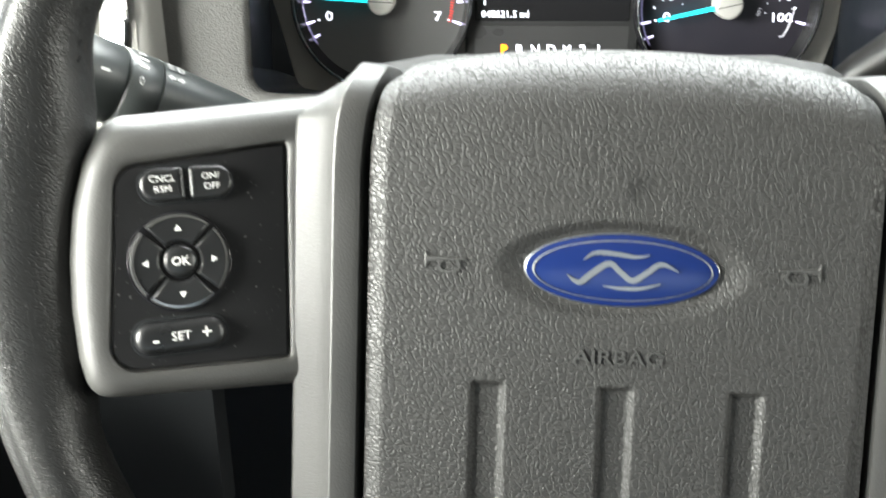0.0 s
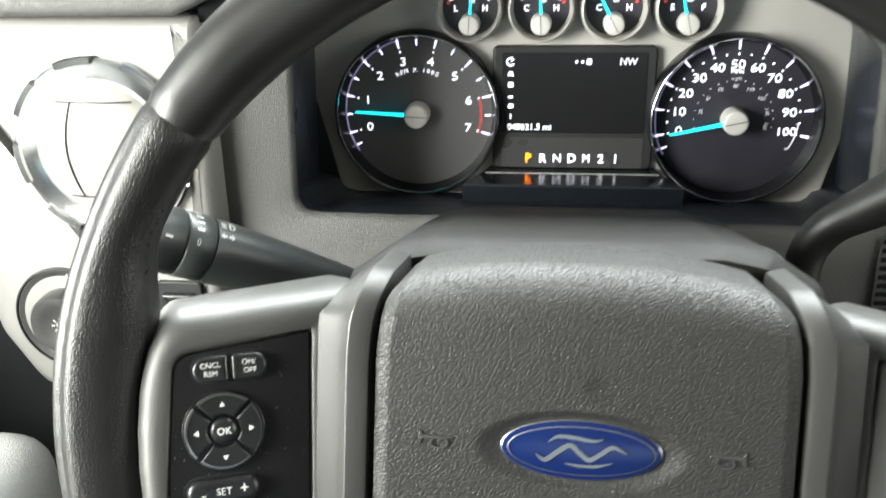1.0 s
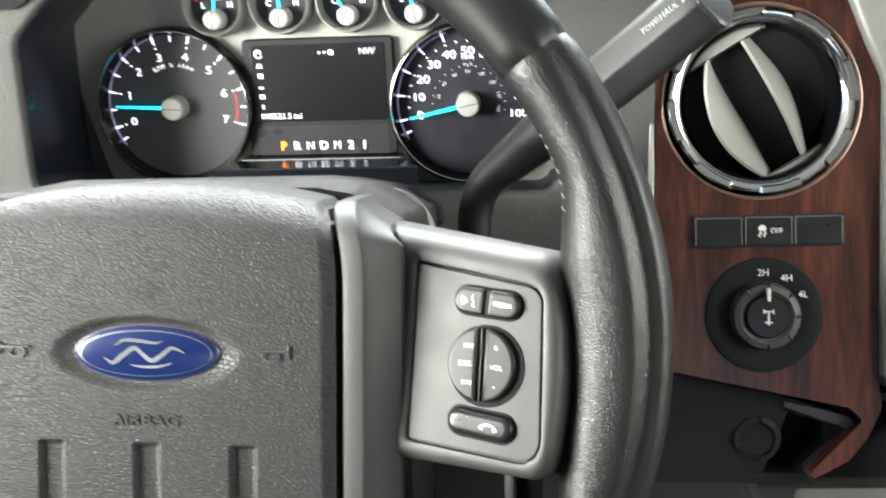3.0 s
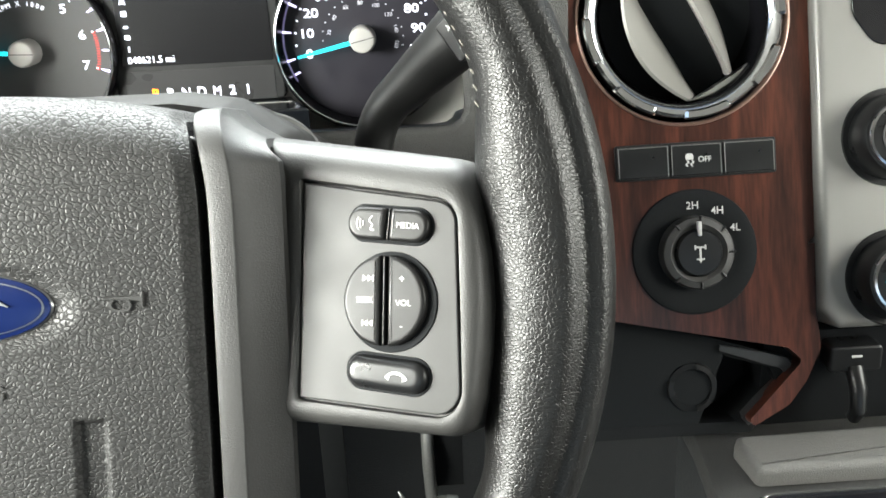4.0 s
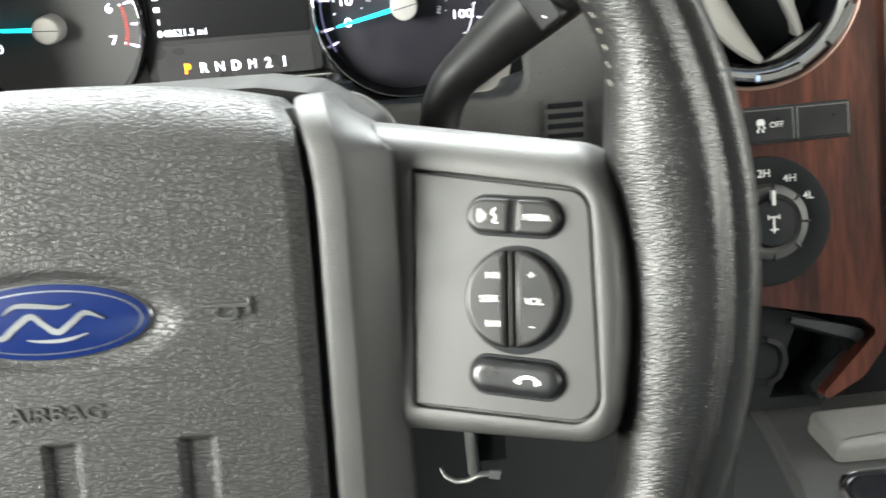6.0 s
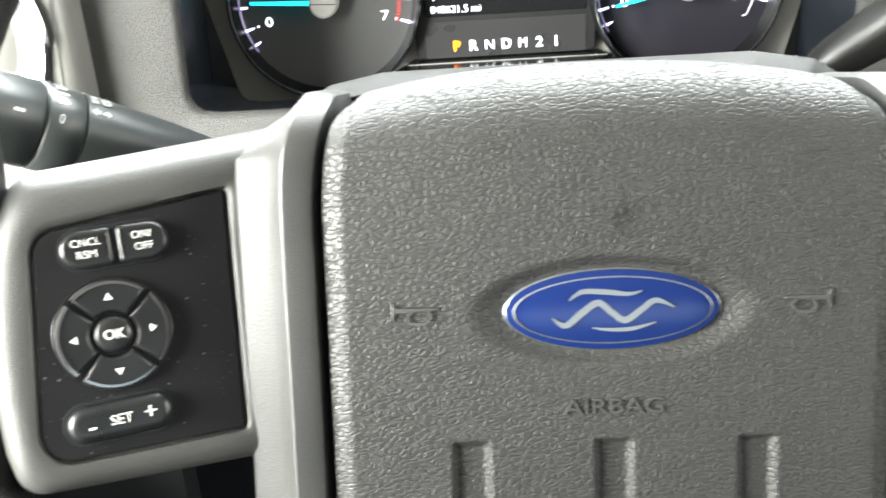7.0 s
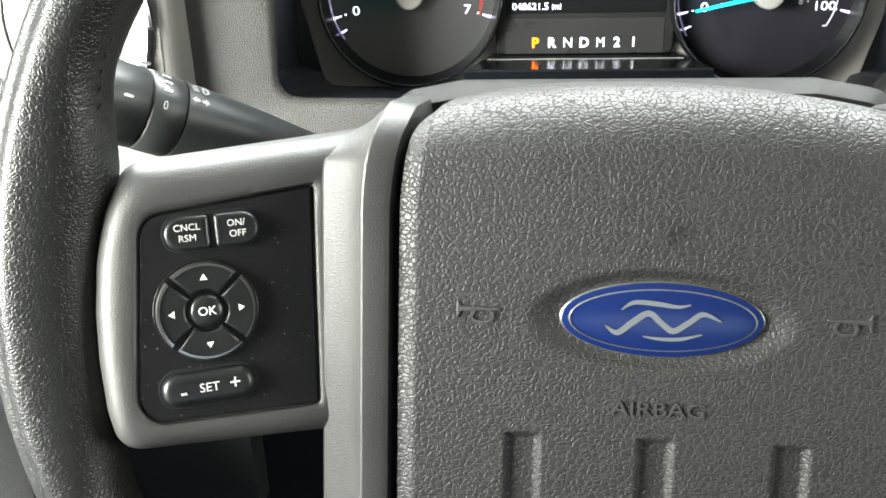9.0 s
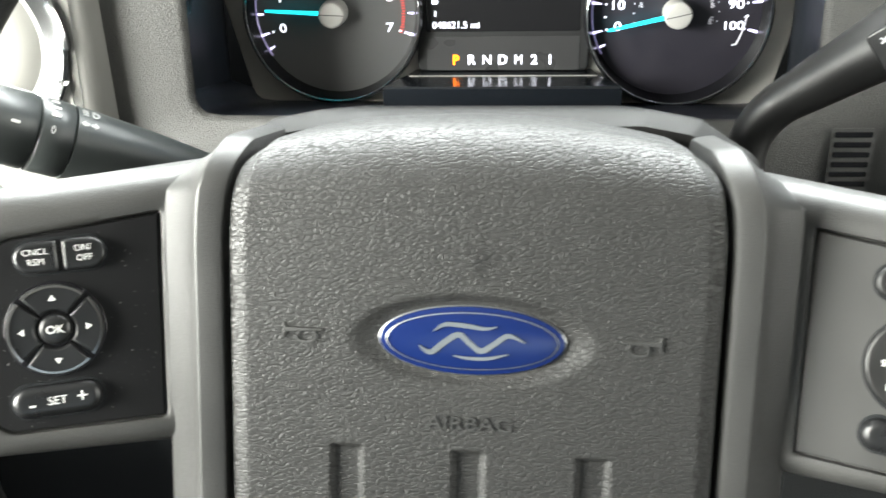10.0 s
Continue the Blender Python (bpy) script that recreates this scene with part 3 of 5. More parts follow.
def ribbon(points, widths, z0, z1, bm=None):
    """A flat stroke of changing width along 2D points, with thickness."""
    bm = bm or bmesh.new()
    pts = [Vector(p) for p in points]
    L, Rr = [], []
    for i, p in enumerate(pts):
        d = (pts[min(i + 1, len(pts) - 1)] - pts[max(i - 1, 0)]).normalized()
        nrm = Vector((-d.y, d.x)) * widths[i] / 2
        L.append(p + nrm)
        Rr.append(p - nrm)
    rows = [[(q.x, q.y, z0) for q in L], [(q.x, q.y, z1) for q in L], [(q.x, q.y, z1) for q in Rr], [(q.x, q.y, z0) for q in Rr]]
    return bridge(bm, rows, False, (False, False))


def stroke(knots, n=14):
    """Smooth points through knots (x, y, width)."""
    out = []
    k = [knots[0]] + list(knots) + [knots[-1]]
    for i in range(1, len(k) - 2):
        for s in range(n):
            f = s / n
            row = []
            for j in range(3):
                p0, p1, p2, p3 = k[i - 1][j], k[i][j], k[i + 1][j], k[i + 2][j]
                row.append(0.5 * (2 * p1 + (p2 - p0) * f + (2 * p0 - 5 * p1 + 4 * p2 - p3) * f * f + (3 * p1 - p0 - 3 * p2 + p3) * f ** 3))
            out.append(row)
    out.append(list(knots[-1]))
    return [(a[0], a[1]) for a in out], [max(0.0002, a[2]) for a in out]


# plain flowing silver strokes in place of the maker's mark
bm = bmesh.new()
MM = 0.001
for knots in (
    [(-17, -1.6, 0.3), (-13.5, -3.6, 1.5), (-9.5, -0.6, 1.8), (-5.0, 2.2, 1.7), (-1.5, -0.4, 1.6), (2.0, -2.6, 1.7), (6.0, -0.2, 1.6), (10.0, 2.4, 1.4), (15.0, 0.4, 0.3)],
    [(-12.5, 3.0, 0.3), (-9.0, 5.2, 1.2), (-3.0, 5.0, 1.4), (3.0, 4.3, 1.0), (6.5, 5.0, 0.3)],
    [(-6.5, -4.4, 0.3), (-2.0, -5.0, 0.9), (4.0, -4.9, 1.0), (10.0, -3.4, 0.3)],
):
    pts, wid = stroke([(x * MM, y * MM, w * MM) for x, y, w in knots])
    ribbon([(x + 0.0015, y - 0.0045) for x, y in pts], wid, 0.0018, 0.0031, bm)
part("silver_stroke", bm, BADGE, badge, "plain silver strokes", angle=50)

# moulded lettering and horn marks
lettering("AIRBAG", 0.0060, RELIEF, wheel, pose(0.0005, -0.0303, FACE_W + 0.0001) @ Matrix.Diagonal((1.28, 1, 1, 1)), depth=0.0005, bold=0.003)
for sx in (-1, 1):
    bm = bmesh.new()
    slab(round_poly([(-0.0062, 0.0040), (-0.0050, 0.0016), (0.0062, 0.0014), (0.0062, 0.0006), (-0.0050, 0.0000), (-0.0062, -0.0034)], 0.0003, 3), -0.0004, 0.0007, 0.0003, bm=bm)
    pts, wid = stroke([(-0.0010, 0.0006, 0.0008), (-0.0020, -0.0010, 0.0008), (-0.0010, -0.0026, 0.0008), (0.0026, -0.0026, 0.0008), (0.0040, -0.0010, 0.0008), (0.0030, 0.0008, 0.0008)], 8)
    ribbon(pts, wid, -0.0002, 0.0007, bm)
    part("horn_mark", bm, RELIEF, wheel, "moulded horn mark", pose(0.051 * sx, -0.0035, FACE_W) @ Matrix.Diagonal((-sx if sx > 0 else 1, 1, 1, 1)))

# upright rails beside the cover
for sx in (-1, 1):
    sec = [(0.0762, 0.020), (0.0764, 0.004), (0.0772, 0.0012), (0.0790, 0.0004), (0.0846, 0.0), (0.0852, 0.0003), (0.0858, 0.0012), (0.0905, 0.0058), (0.0950, 0.0086), (0.0962, 0.0094), (0.0980, 0.0104), (0.0990, 0.0130)]
    loops = []
    for i, row in enumerate(profile):
        if row[0] < 0.0375 and i % 6 and i:
            continue
        vv, ww, nv, nw = row
        taper = 0.0050 * smooth01((vv - 0.034) / 0.026)
        loops.append([(sx * (x - narrow(vv) * (0.0990 - x) / 0.0232 - taper * (x - 0.0762) / 0.0228), vv - 0.0015 - nv * (d + 0.0040), ww - 0.0015 - nw * d) for x, d in sec])
    part("hub_rail", bridge(bmesh.new(), loops, False, (False, False)), RAIL, wheel, "satin grey rail beside the cover", angle=24)
# dark core behind the cover and pods
bm = bmesh.new()
slab(round_poly([(-0.078, -0.088), (0.078, -0.088), (0.084, 0.0), (0.086, 0.040), (0.070, 0.046), (-0.070, 0.046), (-0.086, 0.040), (-0.084, 0.0)], 0.004), -0.050, -0.013, 0.002, bm=bm, bottom=True)
part("hub_core", bm, BLACK, wheel, "black hub core")


def arc_sector(r0, r1, a0, a1, n=14):
    return oval(0, 0, r1, r1, n, a0, a1, False) + oval(0, 0, r0, r0, n, a1, a0, False)


def switch_pod(sx):
    pod_m = pose(0.130 * sx, -0.0065, 0.001, -7.4, -22.8 * sx, 0)
    flip = (lambda pts: [(sx * x, y) for x, y in pts])
    outline = flip([(-0.0520, 0.0555), (0.0232, 0.0444), (0.0285, 0.030), (0.0310, 0.015), (0.0318, 0.0), (0.0312, -0.015), (0.0295, -0.029), (0.0262, -0.0410), (-0.0520, -0.0398)])
    rad = [0.002, 0.010, 0.008, 0.008, 0.008, 0.008, 0.008, 0.012, 0.002]
    if sx < 0:
        panel = flip([(-0.0318, 0.0366), (0.0192, 0.0278), (0.0212, -0.0330), (-0.0322, -0.0306)])
    else:
        panel = flip([(-0.0306, 0.0378), (0.0224, 0.0300), (0.0252, -0.0350), (-0.0306, -0.0318)])
    prad = [0.0012, 0.0085, 0.0075, 0.0012]
    if sx < 0:
        rad, prad = rad[::-1], prad[::-1]
    O, P = round_poly(outline, rad, 8), round_poly(panel, prad, 8)
    n = 200
    o, p = by_angle(O, -0.003 * sx, 0.002, n), by_angle(P, -0.003 * sx, 0.002, n)
    mid = lambda f: [(a[0] + (b[0] - a[0]) * f, a[1] + (b[1] - a[1]) * f) for a, b in zip(p, o)]
    def crest(loop, z):
        """The upper edge of the surround rolls back further than the others."""
        return [(x, y, z * (1 + 1.1 * smooth01((y - 0.020) / 0.020))) for x, y in loop]
    levels = [(o, -0.034), (o, -0.0115), (mid(0.985), -0.0085), (mid(0.94), -0.0056), (mid(0.86), -0.0032), (mid(0.75), -0.0015), (mid(0.6), -0.0004), (mid(0.4), 0.0003), (mid(0.15), 0.0004), (mid(0.04), 0.0002), (p, -0.0005), (p, -0.0022)]
    bm = bridge(bmesh.new(), [crest(loop, z) for loop, z in levels], True, (False, True))
    pod = part("switch_pod", bm, TRIM, wheel, "satin grey switch surround", pod_m, angle=50)
    plate = PANEL_L if sx < 0 else PANEL_R
    part("switch_panel", slab(inset(P, 0.0007), -0.0020, -0.0003, 0.0005), plate, pod, "matte black panel" if sx < 0 else "matte grey panel")
    tilt = -4.5 * sx
    cx = 0.0008 * sx

    def pill(y, gap, cx):
        part("button_well", slab(rrect(cx, y, 0.0285, 0.0118, 0.0059, 10, tilt), -0.0006, 0.0001, 0.0002), VOID, pod, "black button well")
        if not gap:
            part("button", slab(rrect(cx, y, 0.0268, 0.0100, 0.0050, 10, tilt), 0.0, 0.0030, 0.0028, steps=7), BUTTON, pod)
            return
        t = radians(tilt)
        for h in (-1, 1):
            w = 0.0130
            pts = oval(-w / 2 + 0.005, 0, 0.005, 0.005, 14, 90, 270, False) + [(w / 2, -0.005), (w / 2, 0.005)]
            pts = round_poly(pts, [0] * 15 + [0.0014, 0.0014], 5)
            if h > 0:
                pts = [(-x, y) for x, y in pts][::-1]
            d = h * 0.0071
            part("button", slab(pts, 0.0, 0.0026, 0.0014, steps=6), BUTTON if sx < 0 else GREYBUTTON, pod, "", Matrix.Translation((cx + d * math.cos(t), y + d * math.sin(t), 0)) @ Matrix.Rotation(t, 4, 'Z'))
        part("button_divider", slab(rrect(cx, y, 0.0004, 0.0096, 0.0001, 2, tilt), 0.0, 0.0016, 0.0001), BUTTON, pod)

    shift = 0.0022 if sx < 0 else 0.0
    pill(0.0232, True, cx + shift)
    pill(-0.0222, False, cx)
    mark = (lambda s, x, y, size=0.0036, turn=None: lettering(s, size, WHITE, pod, pose(x, y, 0.0031, 0, 0, tilt if turn is None else turn), bold=0.0))
    if sx < 0:
        mark("CNCL", cx - 0.0050, 0.0243, 0.0028), mark("RSM", cx - 0.0048, 0.0212, 0.0028)
        mark("ON/", cx + 0.0089, 0.0255, 0.0028), mark("OFF", cx + 0.0094, 0.0224, 0.0028)
        mark("SET", cx, -0.0222, 0.0037)
        mark("-", cx - 0.0073, -0.0231, 0.007), mark("+", cx + 0.0073, -0.0214, 0.0062)
        part("button_well", slab(oval(0, 0, 0.0151, 0.0151, 64), -0.0006, 0.0002, 0.0002), GLOSS, pod, "black button well", Matrix.Translation((cx, 0, 0)))
        for q in range(4):
            a0 = 90 * q - 45 + 5
            part("direction_button", slab(arc_sector(0.0060, 0.0141, a0 - 1, a0 + 81), 0.0, 0.0020, 0.0008), BUTTON, pod, "", Matrix.Translation((cx, 0, 0)) @ Matrix.Rotation(radians(4), 4, 'Z'))
            a = radians(90 * q + 4)
            part("arrow_mark", slab([(0.0011, 0), (-0.0007, 0.0011), (-0.0007, -0.0011)], 0.0, 0.00008), WHITE, pod, "white arrow", Matrix.Translation((cx + 0.0098 * math.cos(a), 0.0098 * math.sin(a), 0.0020)) @ Matrix.Rotation(a, 4, 'Z'))
        for q in range(4):
            a0 = 90 * q - 45 + 5
            part("rim_accent", lathe([(0.01425, 0.0004), (0.01440, 0.0014), (0.0139, 0.0022), (0.0132, 0.0023)], 16, start=a0 + 3, end=a0 + 85), SMOKE, pod, "gloss button edge", Matrix.Translation((cx, 0, 0)))
        part("ok_button", slab(oval(0, 0, 0.0049, 0.0049, 40), 0.0, 0.0025, 0.0015, crown=0.0005), BUTTON, pod, "", Matrix.Translation((cx, 0, 0)))
        lettering("OK", 0.0036, WHITE, pod, pose(cx, 0, 0.0032, 0, 0, 4), bold=0.012)
    else:
        mark("MEDIA", cx + 0.0070, 0.0226, 0.0026)
        mark("SEEK", cx - 0.0068, 0.0001, 0.0027, 0), mark("VOL", cx + 0.0060, -0.0006, 0.0027, 0)
        mark("+", cx + 0.0054, 0.0066, 0.0034, 0), mark("-", cx + 0.0054, -0.0074, 0.0034, 0)
        part("button_well", slab(oval(0, 0, 0.0154, 0.0154, 64), -0.0006, 0.0002, 0.0002), VOID, pod, "black button well", Matrix.Translation((cx + 0.0004, -0.0004, 0)))
        for h in (-1, 1):
            a0 = 90 if h < 0 else -90
            pts = [(x + h * 0.0009 - 0.0007, y) for x, y in oval(0, 0, 0.0128, 0.0137, 28, a0 + 2, a0 + 178, False)]
            part("half_round_button", slab(pts, 0.0, 0.0029, 0.0013, steps=6), GREYBUTTON, pod, "grey half-round button", Matrix.Translation((cx, 0, 0)))
        part("button_divider", slab(rrect(cx - 0.0007, 0, 0.0006, 0.0270, 0.0002, 2), 0.0, 0.0026, 0.0002), GREYBUTTON, pod)
        for s, y in ((1, 0.0068), (-1, -0.0068)):
            bm = bmesh.new()
            for k in (0, 1):
                x0 = -0.0018 + 0.0017 * k
                slab([(x0, -0.0010), (x0 + 0.0016, 0), (x0, 0.0010)], 0, 0.00008, bm=bm)
            slab(rrect(0.0017, 0, 0.0004, 0.0020, 0.0001, 2), 0, 0.00008, bm=bm)
            part("seek_mark", bm, WHITE, pod, "white seek mark", Matrix.Translation((cx - 0.0058, y, 0.0031)) @ Matrix.Diagonal((s, 1, 1, 1)))
        bm = bmesh.new()
        for k in range(3):
            pts = oval(0, 0, 0.0010 + 0.0010 * k, 0.0013 + 0.0009 * k, 8, 140, 220, False)
            ribbon(pts, [0.00035] * len(pts), 0, 0.00008, bm)
        pts, wid = stroke([(0.0022, 0.0022, 0.0004), (0.0012, 0.0008, 0.0004), (0.0022, -0.0004, 0.0004), (0.0016, -0.0018, 0.0004), (0.0028, -0.0022, 0.0004)])
        ribbon(pts, wid, 0, 0.00008, bm)
        part("voice_mark", bm, WHITE, pod, "white sound-wave mark", Matrix.Translation((cx - 0.0070, 0.0236, 0.0029)))
        pts, wid = stroke([(-0.0030, -0.0008, 0.0017), (-0.0022, 0.0006, 0.0009), (0, 0.0012, 0.0009), (0.0022, 0.0006, 0.0009), (0.0030, -0.0008, 0.0017)])
        part("phone_mark", ribbon(pts, wid, 0, 0.0001), WHITE, pod, "white handset mark", Matrix.Translation((cx + 0.0040, -0.0228, 0.0031)) @ Matrix.Rotation(radians(tilt), 4, 'Z'))


switch_pod(-1)
switch_pod(1)

# ---- steering column behind the wheel ----
column = thing("steering_column", "dark grey moulded steering column shroud behind the wheel", "steering column", AXIS)
sec = [(-0.060, 0.0635), (0.060, 0.0635), (0.078, 0.0602), (0.098, 0.047), (0.100, 0.036), (0.060, 0.010), (0.050, -0.06), (-0.050, -0.06), (-0.060, 0.010), (-0.100, 0.036), (-0.098, 0.047), (-0.078, 0.0602)]
sec = round_poly(sec, 0.006, 4)
bm = bmesh.new()
loops = []
for w, s, dv in ((-0.052, 0.93, -0.001), (-0.058, 0.985, 0.0), (-0.07, 1.0, 0.0), (-0.16, 1.0, 0.0), (-0.262, 0.98, -0.0005), (-0.275, 0.96, -0.002)):
    loops.append([(x * s, y * s + dv, w) for x, y in sec])
bridge(bm, loops, True, (True, True))
part("column_shroud", bm, SHROUD, column, "dark grey plastic shroud", angle=40)
part("shift_collar", lathe([(0.020, -0.03), (0.0265, -0.03), (0.0275, -0.027), (0.0280, 0.0), (0.0270, 0.002), (0.021, 0.003), (0.0, 0.0035)], 40), WORN, column, "worn light grey collar", pose(0.078, 0.030, -0.110, 0, 25, 0))

# ---- instrument cluster ----
CLUSTER = DASH @ UPRIGHT
cluster = thing("instrument_cluster", "lit instrument cluster with two dials and dark display", "instrument panel", CLUSTER)
mask = round_poly([(-0.200, 0.075), (-0.168, -0.066), (0.172, -0.066), (0.206, 0.075), (0.125, 0.124), (-0.125, 0.124)], 0.006)
part("cluster_mask", slab(mask, -0.02, -0.0125, 0.001), MASK, cluster, "warm grey satin mask")


def radial_bar(bm, a, r0, r1, w0, w1, z, h=0.0002):
    c, s = math.cos(radians(a)), math.sin(radians(a))
    pts = [(r0, -w0 / 2), (r1, -w1 / 2), (r1, w1 / 2), (r0, w0 / 2)]
    slab([(x * c - y * s, x * s + y * c) for x, y in pts], z, z + h, bm=bm)
    return bm


def main_dial(name, cx, cy, zero, span, labels, needle, label, face):
    dial = part(name, lathe([(0.0, -0.0095), (0.0535, -0.0095), (0.0555, -0.006)], 96), face, cluster, label, pose(cx, cy, 0), angle=60)
    part("chrome_ring", lathe([(0.0530, -0.0085), (0.0548, -0.0005), (0.0560, 0.0030), (0.0574, 0.0032), (0.0584, 0.0015), (0.0588, -0.0125)], 96), GLOSS, dial, "gloss black ring", angle=60)
    part("ring_lip", lathe([(0.0558, 0.0029), (0.0563, 0.0036), (0.0568, 0.0035), (0.0571, 0.0030)], 96), CHROME, dial, "thin chrome lip", angle=60)
    # added glowing arc that imitates the halo of the ticks
    part("light_guide", lathe([(0.0520, -0.0094), (0.0534, -0.0088), (0.0545, -0.0040)], 72, start=zero - span * 0.42, end=zero + 16), TICKGLOW, dial, "lilac light guide", angle=60)
    turn = lambda a: Matrix.Rotation(radians(a), 4, 'Z')
    long_tick = short_tick = dot = None
    for k in range(len(labels)):
        a = zero - span * k / (len(labels) - 1)
        if long_tick is None:
            long_tick = part("tick_mark", radial_bar(bmesh.new(), 0, 0.0472, 0.0532, 0.0009, 0.0016, -0.0092), LITTICK, dial, "lit white tick", turn(a))
            short_tick = part("short_tick", radial_bar(bmesh.new(), 0, 0.0478, 0.0518, 0.0008, 0.0014, -0.0092), LITTICK, dial, "", turn(zero + 11))
            dot = part("tick_dot", radial_bar(bmesh.new(), 0, 0.0438, 0.0450, 0.0012, 0.0012, -0.0092), LIT, dial, "", turn(a))
        else:
            again(long_tick, turn(a))
            again(dot, turn(a))
        if k < len(labels) - 1:
            again(short_tick if len(labels) < 9 else dot, turn(a - span / (len(labels) - 1) / 2))
    for k, s in enumerate(labels):
        if s:
            a = radians(zero - span * k / (len(labels) - 1))
            lettering(s, 0.0090 if len(s) < 3 else 0.0084, LIT, dial, pose(0.0372 * math.cos(a), 0.0372 * math.sin(a), -0.0091) @ Matrix.Diagonal((1.12, 0.92, 1, 1)), bold=0.004, name="numeral")
    bm = radial_bar(bmesh.new(), needle, 0.004, 0.0440, 0.0028, 0.0016, 0.0, 0.0008)
    part("needle", bm, CYAN, dial, "lit cyan needle")
    part("needle_hub", lathe([(0.0, 0.0056), (0.0070, 0.0056), (0.0075, 0.0055), (0.0083, 0.0046), (0.0087, 0.0), (0.0087, -0.009)], 48), HUBCAP, dial, "brushed aluminium hub", angle=50)
    part("hub_slot", slab(rrect(0, 0, 0.0158, 0.0006, 0.0001, 2, needle), 0.0052, 0.0058), DIAL, dial)
    return dial


tach = main_dial("tachometer", -0.1095, -0.001, 197, 214, ["0", "1", "2", "3", "4", "5", "6", "7"], 177, "dark tachometer dial with lit numerals", DIAL)
a0 = 117
for k, ch in enumerate("RPM X 1000"):
    a = radians(a0 - k * 6.0)
    if ch != " ":
        lettering(ch, 0.0044, LIT, tach, pose(0.0305 * math.cos(a), 0.0305 * math.sin(a), -0.0091, 0, 0, math.degrees(a) - 90))
bm = bmesh.new()
for k in range(15):
    radial_bar(bm, 13 - k * 2.2, 0.0440, 0.0462, 0.0006, 0.0006, -0.0091)
part("red_zone", bm, RED, tach, "red warning ticks")
speedo = main_dial("speedometer", 0.1095, -0.0035, 194, 208, ["0", "10", "20", "30", "40", "50", "60", "70", "80", "90", "100"], 192.5, "dark speedometer dial with lit numerals", NIGHTDIAL)
lettering("MPH", 0.0044, LIT, speedo, pose(0, 0.0325, -0.0091))
lettering("km/h", 0.0034, LITDIM, speedo, pose(0, 0.0278, -0.0091))
for km in range(20, 161, 20):
    a = radians(194 - 208 * km / 160.9)
    lettering(str(km), 0.0036, LITDIM, speedo, pose(0.0225 * math.cos(a), 0.0225 * math.sin(a), -0.0091, 0, 0, math.degrees(a) - 90 if km in (20, 40, 140, 160) else 0))
bm = bmesh.new()
for km in range(0, 161, 10):
    radial_bar(bm, 194 - 208 * km / 160.9, 0.0262, 0.0270, 0.0007, 0.0007, -0.0092)
part("inner_dots", bm, LITDIM, speedo)
bm = bmesh.new()
pts = [(0.0440 * math.cos(radians(a)), 0.0440 * math.sin(radians(a))) for a in (-6, -4, -8, -12, -16, -20, -24, -28, -30)]
ribbon([(0.0425 * math.cos(radians(-5)), 0.0425 * math.sin(radians(-5)))] + pts[1:8] + [(0.0420 * math.cos(radians(-30)), 0.0420 * math.sin(radians(-30)))], [0.0009] * 9, -0.0092, -0.0090, bm)
part("bracket_mark", bm, LITDIM, speedo, "pale curved bracket")

GCY = 0.0725
for cx, ends, needle in ((-0.0715, "LH", 86), (-0.0232, "CH", 92), (0.0252, "CH", 118), (0.0735, "EF", 104)):
    g = part("small_gauge", lathe([(0.0, -0.0095), (0.0190, -0.0095), (0.0197, -0.006)], 56), NIGHTDIAL, cluster, "small dark gauge with lit scale", pose(cx, GCY, 0), angle=60)
    part("gauge_ring", lathe([(0.0190, -0.0090), (0.0197, -0.0060), (0.0204, 0.0040), (0.0208, 0.0048), (0.0213, 0.0046), (0.0221, 0.0026), (0.0238, -0.0125)], 56), MASK, g, "satin grey funnel ring", angle=60)
    bm = bmesh.new()
    arc = oval(0, 0.0004, 0.0142, 0.0112, 24, 24, 156, False)
    ribbon(arc, [0.0020 if k in (0, 1, 23, 24) else 0.0012 for k in range(25)], -0.0093, -0.0090, bm)
    for a in (156, 123, 90, 57, 24):
        c, sn = math.cos(radians(a)), math.sin(radians(a))
        slab(rrect(0.0150 * c, 0.0004 + 0.0122 * sn, 0.0030, 0.0011, 0.0003, 2, a), -0.0093, -0.0090, bm=bm)
    part("gauge_scale", bm, LIT, g, "lit white scale")
    part("warning_mark", slab(rrect(-0.0148 if ends[0] in "LE" else 0.0148, 0.0030, 0.0022, 0.0016, 0.0003, 2), -0.0093, -0.0090), RED, g, "red mark")
    lettering(ends[0], 0.0058, LIT, g, pose(-0.0100, -0.0010, -0.0091), bold=0.02)
    lettering(ends[1], 0.0058, LIT, g, pose(0.0100, -0.0010, -0.0091), bold=0.02)
    bm = bmesh.new()
    slab(rrect(0.0012, 0.0040, 0.0042, 0.0026, 0.0005, 2), -0.0094, -0.0092, bm=bm)
    part("gauge_symbol", bm, LITDIM, g, "small lit symbol")
    part("needle", radial_bar(bmesh.new(), needle, 0.003, 0.0195, 0.0022, 0.0012, 0.0, 0.0006), CYAN, g, "lit cyan needle", pose(0.0, -0.0105, 0))
    part("needle_hub", lathe([(0.0, 0.0050), (0.0058, 0.0050), (0.0062, 0.0049), (0.0068, 0.0040), (0.0071, -0.009)], 40), HUBCAP, g, "brushed aluminium hub", pose(0.0, -0.0105, 0), angle=50)
    part("hub_slot", slab(rrect(0, 0, 0.0130, 0.0005, 0.0001, 2, needle), 0.0047, 0.0052), DIAL, g, "", pose(0.0, -0.0105, 0))

